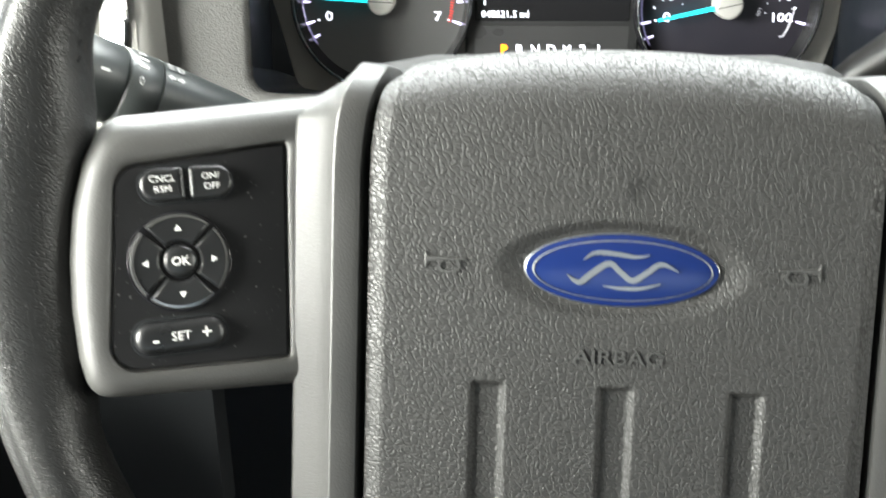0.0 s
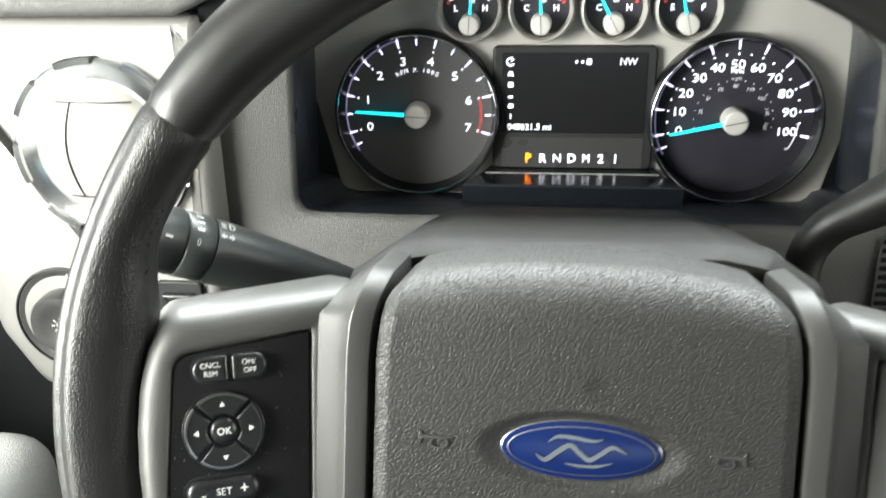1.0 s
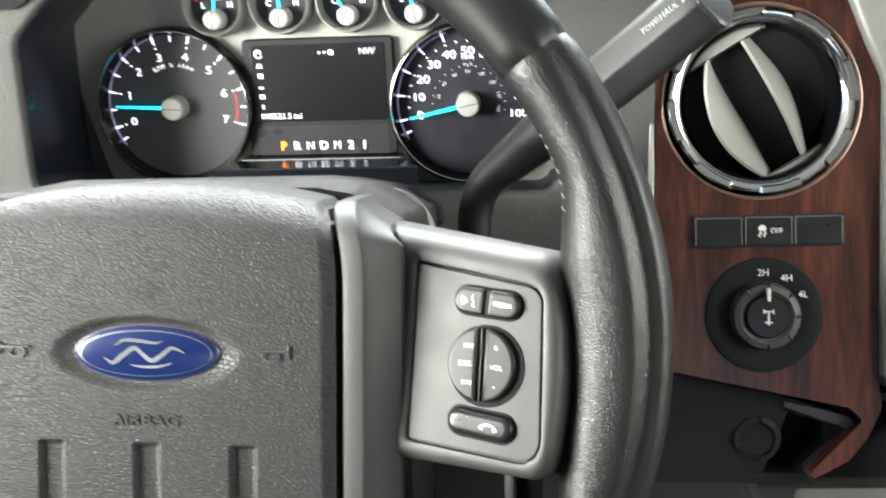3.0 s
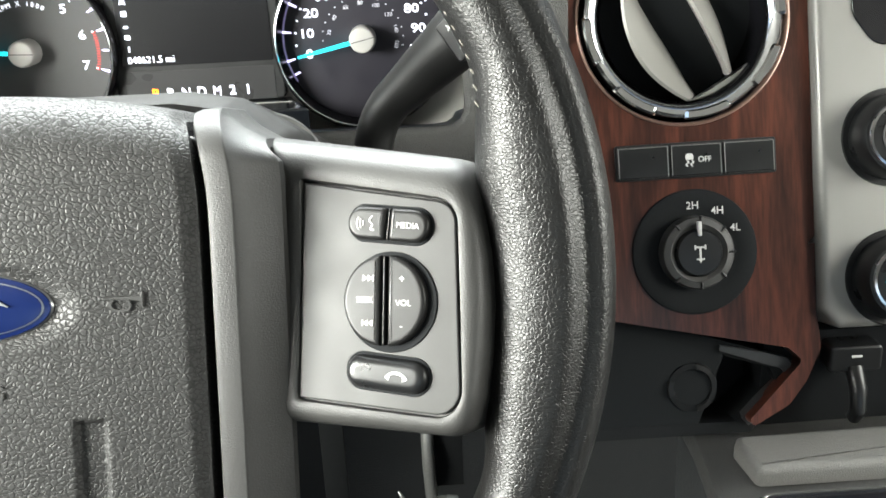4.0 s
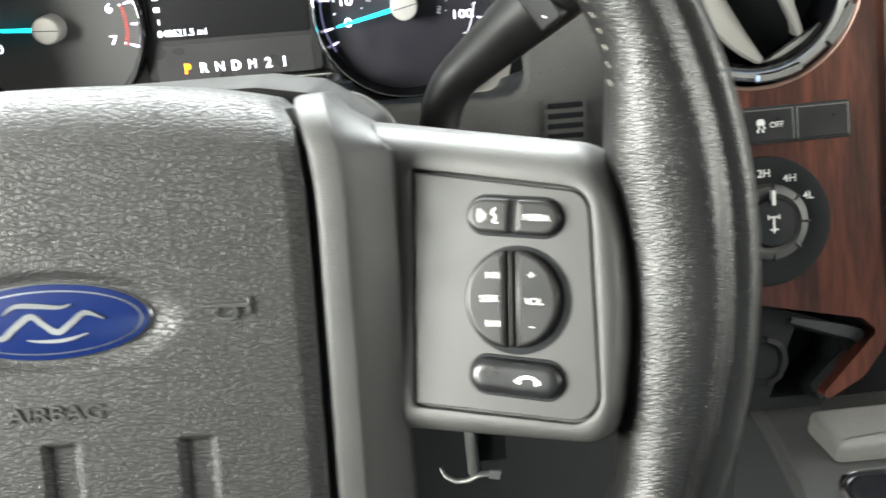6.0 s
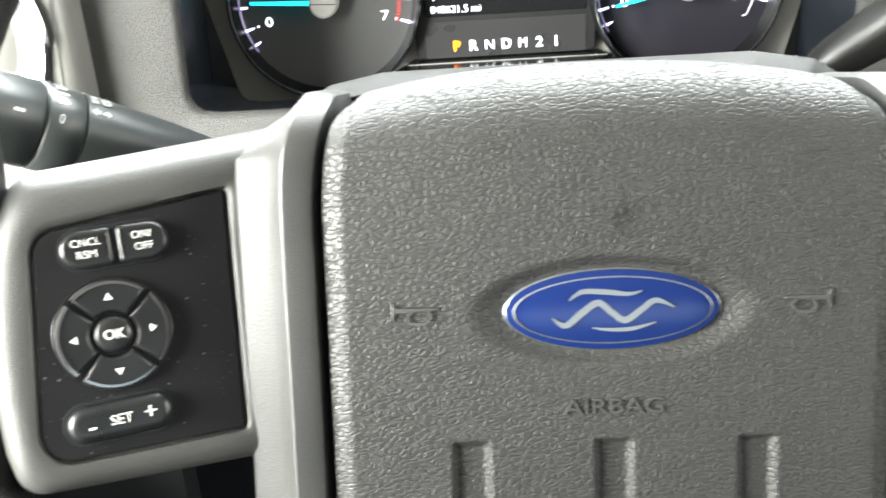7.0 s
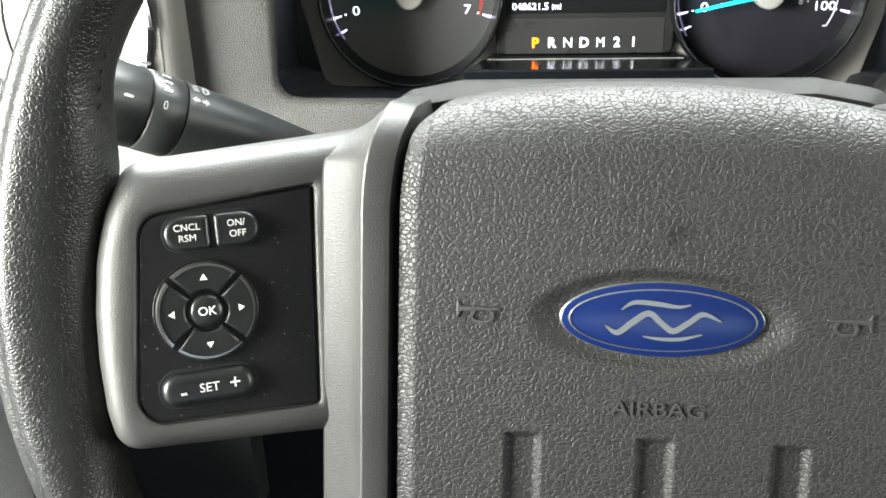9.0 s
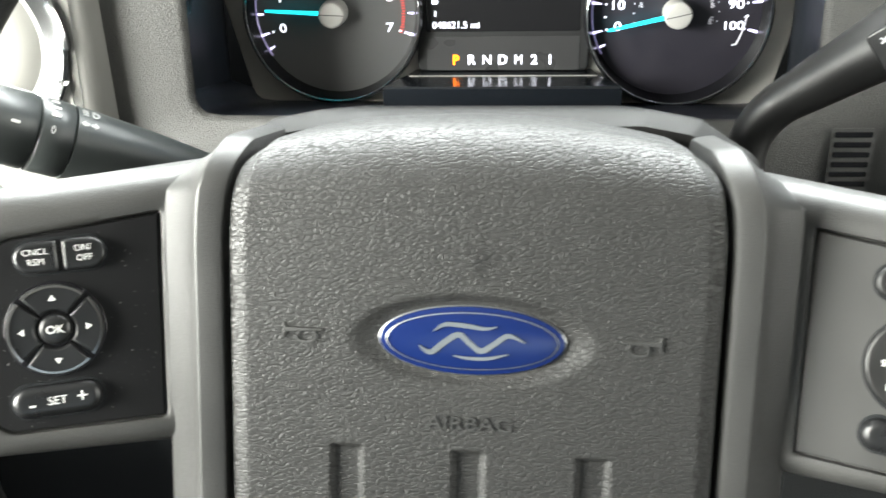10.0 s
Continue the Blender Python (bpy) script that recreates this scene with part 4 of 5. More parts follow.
display = part("display", slab(rrect(0, 0.0033, 0.112, 0.0865, 0.004), -0.013, -0.0065, 0.0015), BLACK, cluster, "dark message display")
part("screen", slab(rrect(0.0, 0.0140, 0.099, 0.0565, 0.0015), -0.0068, -0.0060, 0.0002), LCD, display, "dark screen")
part("gear_strip", slab(rrect(0.0, -0.0285, 0.099, 0.0220, 0.0012), -0.0068, -0.0062, 0.0002), STRIP, display, "black gear strip")
ZS = -0.0058
lettering("048621.5 mi", 0.0062, LIT, display, pose(-0.0302, -0.0100, ZS))
lettering("NW", 0.0066, LITDIM, display, pose(0.0365, 0.0360, ZS), bold=0.02)
for k, ch in enumerate("PRNDM21"):
    lettering(ch, 0.0088, AMBER if k == 0 else LIT, display, pose(-0.0308 + k * 0.01025, -0.0328, -0.0060) @ Matrix.Diagonal((0.86 if ch == "M" else 0.96, 1, 1, 1)), bold=0.0 if ch in "MN" else 0.02)
bm = bmesh.new()
for x, s in ((0.0015, 0.0016), (0.0055, 0.0016), (0.0100, 0.0036)):
    slab(rrect(x, 0.0360, s, s, s * 0.3, 3), ZS - 0.0001, ZS, bm=bm)
part("status_dots", bm, LIT, display)
bm = bmesh.new()
pts = oval(-0.0435, 0.0360, 0.0026, 0.0026, 14, 60, 330, False)
ribbon(pts, [0.0010] * len(pts), ZS - 0.0001, ZS, bm)
ribbon([(-0.0435, 0.0360), (-0.0412, 0.0378)], [0.0008, 0.0008], ZS - 0.0001, ZS, bm)
ribbon([(-0.0452, 0.0258), (-0.0442, 0.0292)], [0.0007, 0.0007], ZS - 0.0001, ZS, bm)
ribbon([(-0.0418, 0.0258), (-0.0428, 0.0292)], [0.0007, 0.0007], ZS - 0.0001, ZS, bm)
ribbon([(-0.0435, 0.0260), (-0.0435, 0.0290)], [0.0005, 0.0005], ZS - 0.0001, ZS, bm)
for y, h in ((0.0200, 0.0034), (0.0115, 0.0014), (0.0050, 0.0030)):
    slab(rrect(-0.0435, y, 0.0036, h, 0.0006, 2), ZS - 0.0001, ZS, bm=bm)
slab(rrect(-0.0435, -0.0025, 0.0009, 0.0034, 0.0002, 2), ZS - 0.0001, ZS, bm=bm)
part("menu_icons", bm, LIT, display, "column of small lit icons")
plan = [(-0.058, -0.0125), (-0.0625, 0.004), (-0.074, 0.034), (0.074, 0.034), (0.0625, 0.004), (0.058, -0.0125)]
bm = bmesh.new()
bridge(bm, [[(x, -0.066, z) for x, z in plan], [(x, -0.0414, z) for x, z in plan], [(x * 0.992, -0.0402, z - 0.0008) for x, z in plan]], True, (True, True))
part("lower_sill", bm, POLISHED, cluster, "gloss black sill under the display", angle=30)
part("trim_line", block(-0.0605, 0.0605, -0.0403, -0.0398, 0.0062, 0.0070), MASK, cluster, "thin silver line")

# ---- turn signal stalk ----
def stalk():
    st = thing("turn_signal_stalk", "dark turn signal stalk with rotating switch end", "stalk", DASH)
    base, tip = Vector((-0.094, -0.167, -0.0680)), Vector((-0.226, -0.266, 0.0176))
    way = (tip - base).normalized()
    at = lambda f: base + (tip - base) * f
    part("stalk_arm", sweep([at(0), at(0.15), at(0.3), at(0.46), at(0.60), at(0.655)], [0.0085, 0.0100, 0.0125, 0.0148, 0.0160, 0.0162], 28), STALK, st, "tapered dark arm", angle=60)
    part("twist_ring", sweep([at(0.657), at(0.662), at(0.728), at(0.733)], [0.0156, 0.0162, 0.0164, 0.0158], 28), STALK, st, "dark rotating ring", angle=60)
    part("stalk_end", sweep([at(0.735), at(0.741), at(0.865), at(0.888), at(0.895)], [0.0156, 0.0164, 0.0160, 0.0145, 0.009], 28), STALK, st, "dark stalk end", angle=60)
    # markings on the side that faces the seat
    side = Vector((0, -0.62, 0.78))
    side = (side - way * side.dot(way)).normalized()
    up = side.cross(way).normalized()
    if up.z < 0:
        up = -up

    def mark_at(f, lift, r=0.0163):
        a = lift / r
        nrm = (side * math.cos(a) + up * math.sin(a)).normalized()
        u = (up * math.cos(a) - side * math.sin(a)).normalized()
        x = u.cross(nrm)
        m = Matrix((x, u, nrm)).transposed().to_4x4()
        return Matrix.Translation(at(f) + nrm * (r + 0.0003)) @ m

    for k in range(4):
        m = mark_at(0.705, 0.0120 - k * 0.0041)
        bm = slab(rrect(0, 0, 0.0036, 0.0006 + 0.0002 * k, 0.0003, 2), -0.0003, 0.0001)
        part("ring_mark", bm, WHITE, st, "white mark", m)
    lettering("0", 0.0050, WHITE, st, mark_at(0.707, -0.0070) @ Matrix.Diagonal((0.8, 1, 1, 1)))
    part("pointer_mark", slab(rrect(0, 0, 0.0036, 0.0011, 0.0004, 2), -0.0003, 0.0001), WHITE, st, "white mark", mark_at(0.785, -0.0075))
    bm = bmesh.new()
    pts = [(x + 0.0015, y) for x, y in oval(0, 0, 0.0034, 0.0030, 10, -90, 90, False)]
    ribbon(pts + [pts[0]], [0.0009] * (len(pts) + 1), -0.0003, 0.0001, bm)
    for k in range(3):
        slab(rrect(-0.0030, 0.0022 - 0.0022 * k, 0.0036, 0.0009, 0.0002, 2), -0.0003, 0.0001, bm=bm)
    part("lamp_mark", bm, DIMWHITE, st, "white headlamp mark", mark_at(0.628, 0.0064, 0.0160) @ Matrix.Scale(0.72, 4))
    bm = bmesh.new()
    for s in (-1, 1):
        slab([(s * 0.0007, -0.0010), (s * 0.0030, -0.0010), (s * 0.0030, -0.0024), (s * 0.0058, 0), (s * 0.0030, 0.0024), (s * 0.0030, 0.0010), (s * 0.0007, 0.0010)], -0.0003, 0.0001, bm=bm)
    part("arrow_mark", bm, DIMWHITE, st, "white double arrow", mark_at(0.630, -0.0002, 0.0160) @ Matrix.Scale(0.66, 4))


STALK = plastic("dark_stalk_plastic", (0.027, 0.0305, 0.030), 0.36, 1600, 0.00008, var=0.1)
stalk()

# ---- gear lever ----
def gear_lever():
    lv = thing("gear_lever", "dark grey column gear lever with worn knob", "gear lever", DASH)
    base, tip = Vector((0.1235, -0.166, -0.020)), Vector((0.2265, -0.243, 0.0805))
    at = lambda f: base + (tip - base) * f
    foot, knee, arm = at(0) + Vector((-0.004, 0, -0.022)), at(0) + Vector((-0.003, 0, -0.002)), at(0.10)
    bend = [foot * (1 - f) ** 2 + knee * 2 * f * (1 - f) + arm * f ** 2 for f in [k / 9 for k in range(10)]]
    part("lever_shaft", sweep([foot + Vector((0, 0, -0.026))] + bend + [at(0.25), at(0.36), at(0.45), at(0.5)], [0.0096] + [0.0096 + 0.0006 * (k / 9) ** 2 for k in range(10)] + [0.0122, 0.0138, 0.0150, 0.0152], 24), LEVER, lv, "dark tapered shaft", angle=60)
    way = (tip - base).normalized()
    nrm = Vector((0.05, -0.75, 0.62))
    nrm = (nrm - way * nrm.dot(way)).normalized()
    up = nrm.cross(way)
    nrm = (nrm * math.cos(radians(42)) - up * math.sin(radians(42))).normalized()
    up = nrm.cross(way)
    m = Matrix((way, up, nrm)).transposed().to_4x4()
    m.translation = at(0.50)
    length = (tip - base).length * 0.5
    sec = round_poly([(-0.0135, -0.0115), (0.0135, -0.0115), (0.0135, 0.0045), (0.0040, 0.0125), (-0.0135, 0.0112)], [0.0075, 0.006, 0.003, 0.003, 0.0075], 6)
    loops = [[(f * length, y * s, z * s) for y, z in sec] for f, s in ((0.0, 0.86), (0.02, 0.97), (0.3, 1.0), (0.9, 1.0), (1.01, 1.0), (1.02, 0.97))]
    part("lever_knob", bridge(bmesh.new(), loops, True, (True, True)), KNOB, lv, "worn dark knob", m, angle=45)
    loops = [[(f * length, y * s, z * s) for y, z in sec] for f, s in ((1.018, 0.97), (1.026, 1.015), (1.042, 1.015), (1.052, 0.95), (1.056, 0.86))]
    part("knob_cap", bridge(bmesh.new(), loops, True, (True, True)), KNOBCAP, lv, "worn grey end button", m, angle=45)
    lettering("TOW/HAUL", 0.0041, DIMWHITE, lv, m @ pose(length * 0.80, 0.0090, 0.00865, -40, 0, 0))
    part("arrow_mark", slab([(0.0014, 0), (-0.0012, 0.0016), (-0.0012, -0.0016)], 0, 0.0002), WHITE, lv, "white arrow", m @ pose(length * 0.975, 0.0090, 0.00865, -40, 0, 0))
    rocker = part("shift_rocker", slab(rrect(0, 0, 0.012, 0.020, 0.002), -0.004, 0.004, 0.001), BUTTON, lv, "black shift rocker", m @ pose(-0.0115, 0.0015, 0.0114, -20, 0, 0))
    lettering("+", 0.0075, WHITE, rocker, pose(0.0, 0.0048, 0.0041, 0, 0, -60))
    lettering("-", 0.0085, WHITE, rocker, pose(0.0, -0.0052, 0.0041, 0, 0, -60))


LEVER = plastic("lever_black", (0.009, 0.009, 0.009), 0.42, 1600, 0.0001, var=0.15)
KNOBCAP = plastic("worn_knob_cap", (0.03, 0.03, 0.0295), 0.4, 900, 0.0001, var=0.3)
KNOB = plastic("worn_lever_knob", (0.012, 0.012, 0.0118), 0.5, 1300, 0.00012, var=0.2)
gear_lever()


# ---- air vents ----
def vent_ring(parent, r_out, r_in, count=8, turn=0.0):
    part("vent_ring", lathe([(r_out - 0.0012, -0.004), (r_out - 0.0014, 0.0026), (r_out - 0.0030, 0.0040), (r_out - 0.0052, 0.0036), (r_in + 0.0022, 0.0012), (r_in + 0.0004, -0.0012), (r_in - 0.0005, -0.02)], 128), CHROME, parent, "polished chrome ring", angle=30)
    step = 360 / count
    wide = step * 0.27
    tab = None
    for k in range(count):
        m = Matrix.Rotation(radians(step * k + turn), 4, 'Z')
        if tab is None:
            prof = [(r_out, -0.003), (r_out, 0.0044), (r_out - 0.0010, 0.0056), (r_out - 0.0044, 0.0052), (r_out - 0.0056, 0.0030)]
            angles = [-wide - 1.6, -wide, -wide * 0.5, 0, wide * 0.5, wide, wide + 1.6]
            loops = []
            for i, a in enumerate(angles):
                f = 0.0016 if i in (0, 6) else 0.0
                loops.append([(r * math.cos(radians(a)), r * math.sin(radians(a)), z - f * (1 if z > 0.0025 else 0)) for r, z in prof])
            tab = part("ring_tab", bridge(bmesh.new(), loops, False, (False, False)), CHROME, parent, "raised chrome tab", m, angle=25)
        else:
            again(tab, m)


BRONZE = plastic("bronze_trim", (0.30, 0.20, 0.16), 0.35, 900, 0.0, var=0.05, metal=0.6)
VENTWHITE = plastic("pale_vent_plastic", (0.235, 0.228, 0.213), 0.45, 2000, 0.00004, var=0.03)
panel_l = thing("switch_trim_panel", "pale silver trim panel with round vent and knob", "trim panel", DASH @ pose(0, -0.1105, 0, 90, 0, 0), kind="structure")
outline = round_poly([(-0.2165, 0.0845), (-0.392, 0.0845), (-0.386, -0.060), (-0.376, -0.120), (-0.352, -0.160), (-0.300, -0.175), (-0.2165, -0.178)], [0.003, 0.006, 0.05, 0.03, 0.03, 0.03, 0.006])
part("panel_plate", slab(outline, -0.02, 0.0145, 0.010, steps=4), SILVER, panel_l, "pale silver painted plate", angle=50)
VL = DASH @ pose(-0.2805, -0.1250, 0.0080, 90, 0, 0)
vent_l = thing("air_vent", "round chrome-ringed air vent with closed pale vanes", "air vent", VL, "air vents")
vent_ring(vent_l, 0.0560, 0.0400, 8, 10)
prof = [(0.0400, -0.001), (0.0375, 0.002), (0.030, 0.0060), (0.019, 0.0086), (0.008, 0.0095), (0.0, 0.0096)]
part("vent_body", lathe(prof, 72), VENTWHITE, vent_l, "pale domed vane housing", angle=60)
bm = bmesh.new()
dome = lambda x, y: 0.0100 - 3.2 * (x * x + y * y) - 900 * (x * x + y * y) ** 2
for y in (0.0290, -0.0290):
    xs = [-0.0235 + 0.047 * k / 12 for k in range(13)]
    sweep([(x, y, dome(x, y) + 0.0001) for x in xs], 0.0005, 6, bm)
xs = [-0.0290 + 0.058 * k / 14 for k in range(15)]
sweep([(-0.013 - 0.006 * math.cos(y / 0.0290 * 1.4), y, dome(-0.016, y) + 0.0001) for y in xs], 0.0005, 6, bm)
part("vane_gap", bm, BLACK, vent_l, "dark gaps between the vanes")

# light switch below the vent
def light_switch():
    ls = thing("light_switch", "dark grey rotary light switch in dished surround", "knob", DASH @ pose(-0.3235, -0.1250, -0.107, 90, 0, 0))
    part("switch_well", lathe([(0.0345, 0.0), (0.0335, 0.0012), (0.031, 0.0004), (0.029, -0.0005), (0.0, -0.0005)], 56), KNOBCAP, ls, "dark grey dished surround", angle=50)
    part("well_outline", lathe([(0.0362, -0.0005), (0.0358, 0.0012), (0.0348, 0.0014), (0.0342, 0.0)], 56), BLACK, ls, "black outline", angle=50)
    part("switch_knob", lathe([(0.0215, 0.0), (0.021, 0.010), (0.0195, 0.0125), (0.014, 0.0130), (0.012, 0.0118), (0.0, 0.0115)], 48), KNOBCAP, ls, "worn dark grey knob", angle=40)
    bm = bmesh.new()
    for k in range(8):
        radial_bar(bm, 45 * k, 0.0034, 0.0058, 0.0008, 0.0008, 0.0115, 0.0002)
    pts = oval(0, 0, 0.0022, 0.0022, 16)
    ribbon(pts + [pts[0]], [0.0007] * 17, 0.0115, 0.0117, bm)
    part("lamp_mark", bm, WHITE, ls, "white lamp mark")
    lettering("0", 0.007, WHITE, ls, pose(0.005, 0.0295, 0.0007))


light_switch()
dim = thing("dimmer_switch", "small black dimmer switch in the silver panel", "switch", DASH @ pose(-0.2445, -0.1250, -0.0955, 90, 0, 0))
part("switch_bezel", slab(rrect(0, 0, 0.030, 0.036, 0.003), -0.002, 0.003, 0.001), BLACK, dim, "black bezel")
part("switch_rocker", slab(rrect(0, 0.002, 0.022, 0.018, 0.002), 0.003, 0.007, 0.002), BUTTON, dim)

# ---- centre stack ----
STACK = DASH @ pose(0.295, -0.117, -0.066, 74, 0, 0)
stack = thing("centre_stack", "dark red wood trim panel on the centre stack", "trim panel", STACK, kind="structure")
woodline = round_poly([(-0.0665, 0.150), (-0.0665, -0.084), (0.0500, -0.1085), (0.0585, -0.1165), (0.0270, -0.1490), (0.0290, -0.1530), (0.0500, -0.1415), (0.0605, -0.1280), (0.0690, -0.1100), (0.0685, -0.1020), (0.0670, -0.0900), (0.0670, 0.090), (0.0570, 0.114), (0.0430, 0.150)], [0.003, 0.002, 0.003, 0.003, 0.002, 0.002, 0.01, 0.01, 0.004, 0.003, 0.004, 0.02, 0.02, 0.003])
n = 160
upper = [(x, max(y, -0.050)) for x, y in woodline]
edge = by_angle(upper, -0.003, 0.0795, n)
ring = [(-0.003 + 0.0585 * math.cos(2 * math.pi * k / n), 0.0795 + 0.0585 * math.sin(2 * math.pi * k / n)) for k in range(n)]
bm = bridge(bmesh.new(), [[(x, y, -0.03) for x, y in edge], [(x, y, 0.0) for x, y in edge], [(x, y, 0.0) for x, y in ring], [(x, y, -0.02) for x, y in ring]], True, (False, False))
low = [(-0.0665, -0.0500)] + [p for p in woodline if p[1] < -0.0501] + [(0.0670, -0.0500)]
bridge(bm, [[(x, y, 0.0) for x, y in low], [(x, y, -0.012) for x, y in low]], True, (True, False))
part("wood_plate", bm, WOOD, stack, "dark red-brown wood")
part("chrome_strip", slab(round_poly([(-0.0700, 0.150), (-0.0700, -0.060), (-0.0675, -0.058), (-0.0675, 0.150)], 0.0006, 3), -0.03, 0.0026, 0.0008), MASK, stack, "pale bevelled edge strip")
VR = STACK @ pose(-0.003, 0.0795, 0.0) @ Matrix.Diagonal((0.957, 0.957, 1.0, 1.0))
vent_r = thing("air_vent", "round chrome-ringed air vent with open pale vanes", "air vent", VR, "air vents")
part("vent_surround", lathe([(0.0628, -0.001), (0.0624, 0.0010), (0.0616, 0.0013), (0.0608, 0.0006), (0.0602, -0.003)], 96), BRONZE, vent_r, "satin surround", angle=50)
vent_ring(vent_r, 0.0590, 0.0485, 8, 12)
part("vent_throat", lathe([(0.0483, 0.001), (0.047, -0.02), (0.040, -0.055), (0.0, -0.056)], 64), GLOSS, vent_r, "black vent throat", angle=50)


TURN = Matrix.Rotation(radians(30), 4, 'Z')


def vane(front, back, label):
    """A curved blade: a lit front edge, then a hollow face that runs back into the throat."""
    rows = []
    for k in range(25):
        y = -0.0425 + 0.082 * k / 24
        xf, xb = front(y), back(y)
        lip = 0.0022
        rows.append([(xf, y, -0.0040), (xf - 0.0008, y, -0.0022), (xf + lip * 0.4, y, -0.0012), (xf + lip, y, -0.0022),
                     (xf + lip + (xb - xf - lip) * 0.35, y, -0.0065), (xf + lip + (xb - xf - lip) * 0.7, y, -0.0160), (xb, y, -0.0330), (xb - 0.001, y, -0.0345), (xf + 0.002, y, -0.012)])
    return part("vane", bridge(bmesh.new(), rows, True, (True, True)), VENTWHITE, vent_r, label, TURN, angle=50)


vane(lambda y: -0.0333 + 8.6 * (y + 0.006) ** 2, lambda y: -0.0055 - 2.0 * y * y, "pale bowed vane")
vane(lambda y: 0.0098 - 1.2 * (y - 0.018) ** 2, lambda y: 0.0300 - 6.0 * (y - 0.006) ** 2, "pale straight vane")


def cross_vane(lo, hi, label):
    """A slice of the round opening between two parallel lines."""
    r = 0.0478
    pts = []
    for k in range(17):
        y = lo + (hi - lo) * k / 16
        pts.append((math.sqrt(max(0.0, r * r - y * y)), y))
    poly = pts + [(-x, y) for x, y in pts[::-1]]
    poly = [p for i, p in enumerate(poly) if abs(p[0] - poly[i - 1][0]) + abs(p[1] - poly[i - 1][1]) > 1e-6]
    return part("cross_vane", slab(poly, -0.0085, -0.0035, 0.0008), VENTWHITE, vent_r, label, TURN)


cross_vane(0.0390, 0.0475, "pale upper vane")
cross_vane(-0.0475, -0.0435, "pale lower vane")

bank = thing("switch_bank", "row of three black switches set in wood trim", "switch", STACK @ pose(0.0010, 0.0008, 0.0, 0, 0, 0.5))
part("bank_bezel", slab(rrect(0, 0, 0.0905, 0.0200, 0.0015), -0.002, 0.0015, 0.0006), BLACK, bank, "black bezel")
for k in (-1, 0, 1):
    part("switch", slab(rrect(0, 0, 0.0286, 0.0176, 0.0012), 0.001, 0.0030, 0.0007), BUTTON, bank, "", pose(0.0297 * k, 0, 0))
# thin grey lines along the left, top and right switch edges
EDGELINE = plain("grey_edge_line", (0.16, 0.165, 0.16), 0.4)
for k in (-1, 0, 1):
    bm = bmesh.new()
    x0, x1, y0, y1 = 0.0297 * k - 0.0137, 0.0297 * k + 0.0137, -0.0082, 0.0081
    ribbon([(x0, y0), (x0, y1)], [0.0004, 0.0005], 0.0028, 0.00318, bm)
    ribbon([(x0, y1), (x1, y1)], [0.0004, 0.0004], 0.0028, 0.00318, bm)
    ribbon([(x1, y1), (x1, y0)], [0.0005, 0.0004], 0.0028, 0.00318, bm)
    part("edge_line", bm, EDGELINE, bank, "grey lines on three switch edges")
lettering("OFF", 0.0043, WHITE, bank, pose(0.0046, -0.0002, 0.0032), bold=0.01)
bm = bmesh.new()
slab(round_poly([(-0.0062, 0.0000), (-0.0012, 0.0000), (-0.0010, 0.0022), (-0.0020, 0.0040), (-0.0052, 0.0040), (-0.0064, 0.0022)], 0.0006, 3), 0.0030, 0.0032, bm=bm)
for x in (-0.0054, -0.0022):
    pts, wid = stroke([(x, -0.0004, 0.0009), (x + 0.0010, -0.0018, 0.0009), (x - 0.0006, -0.0030, 0.0009), (x + 0.0004, -0.0044, 0.0009)])
    ribbon(pts, wid, 0.0030, 0.0032, bm)
part("skid_mark", bm, WHITE, bank, "white skid control mark", pose(-0.0008, 0, 0) @ Matrix.Diagonal((0.85, 0.85, 1, 1)))


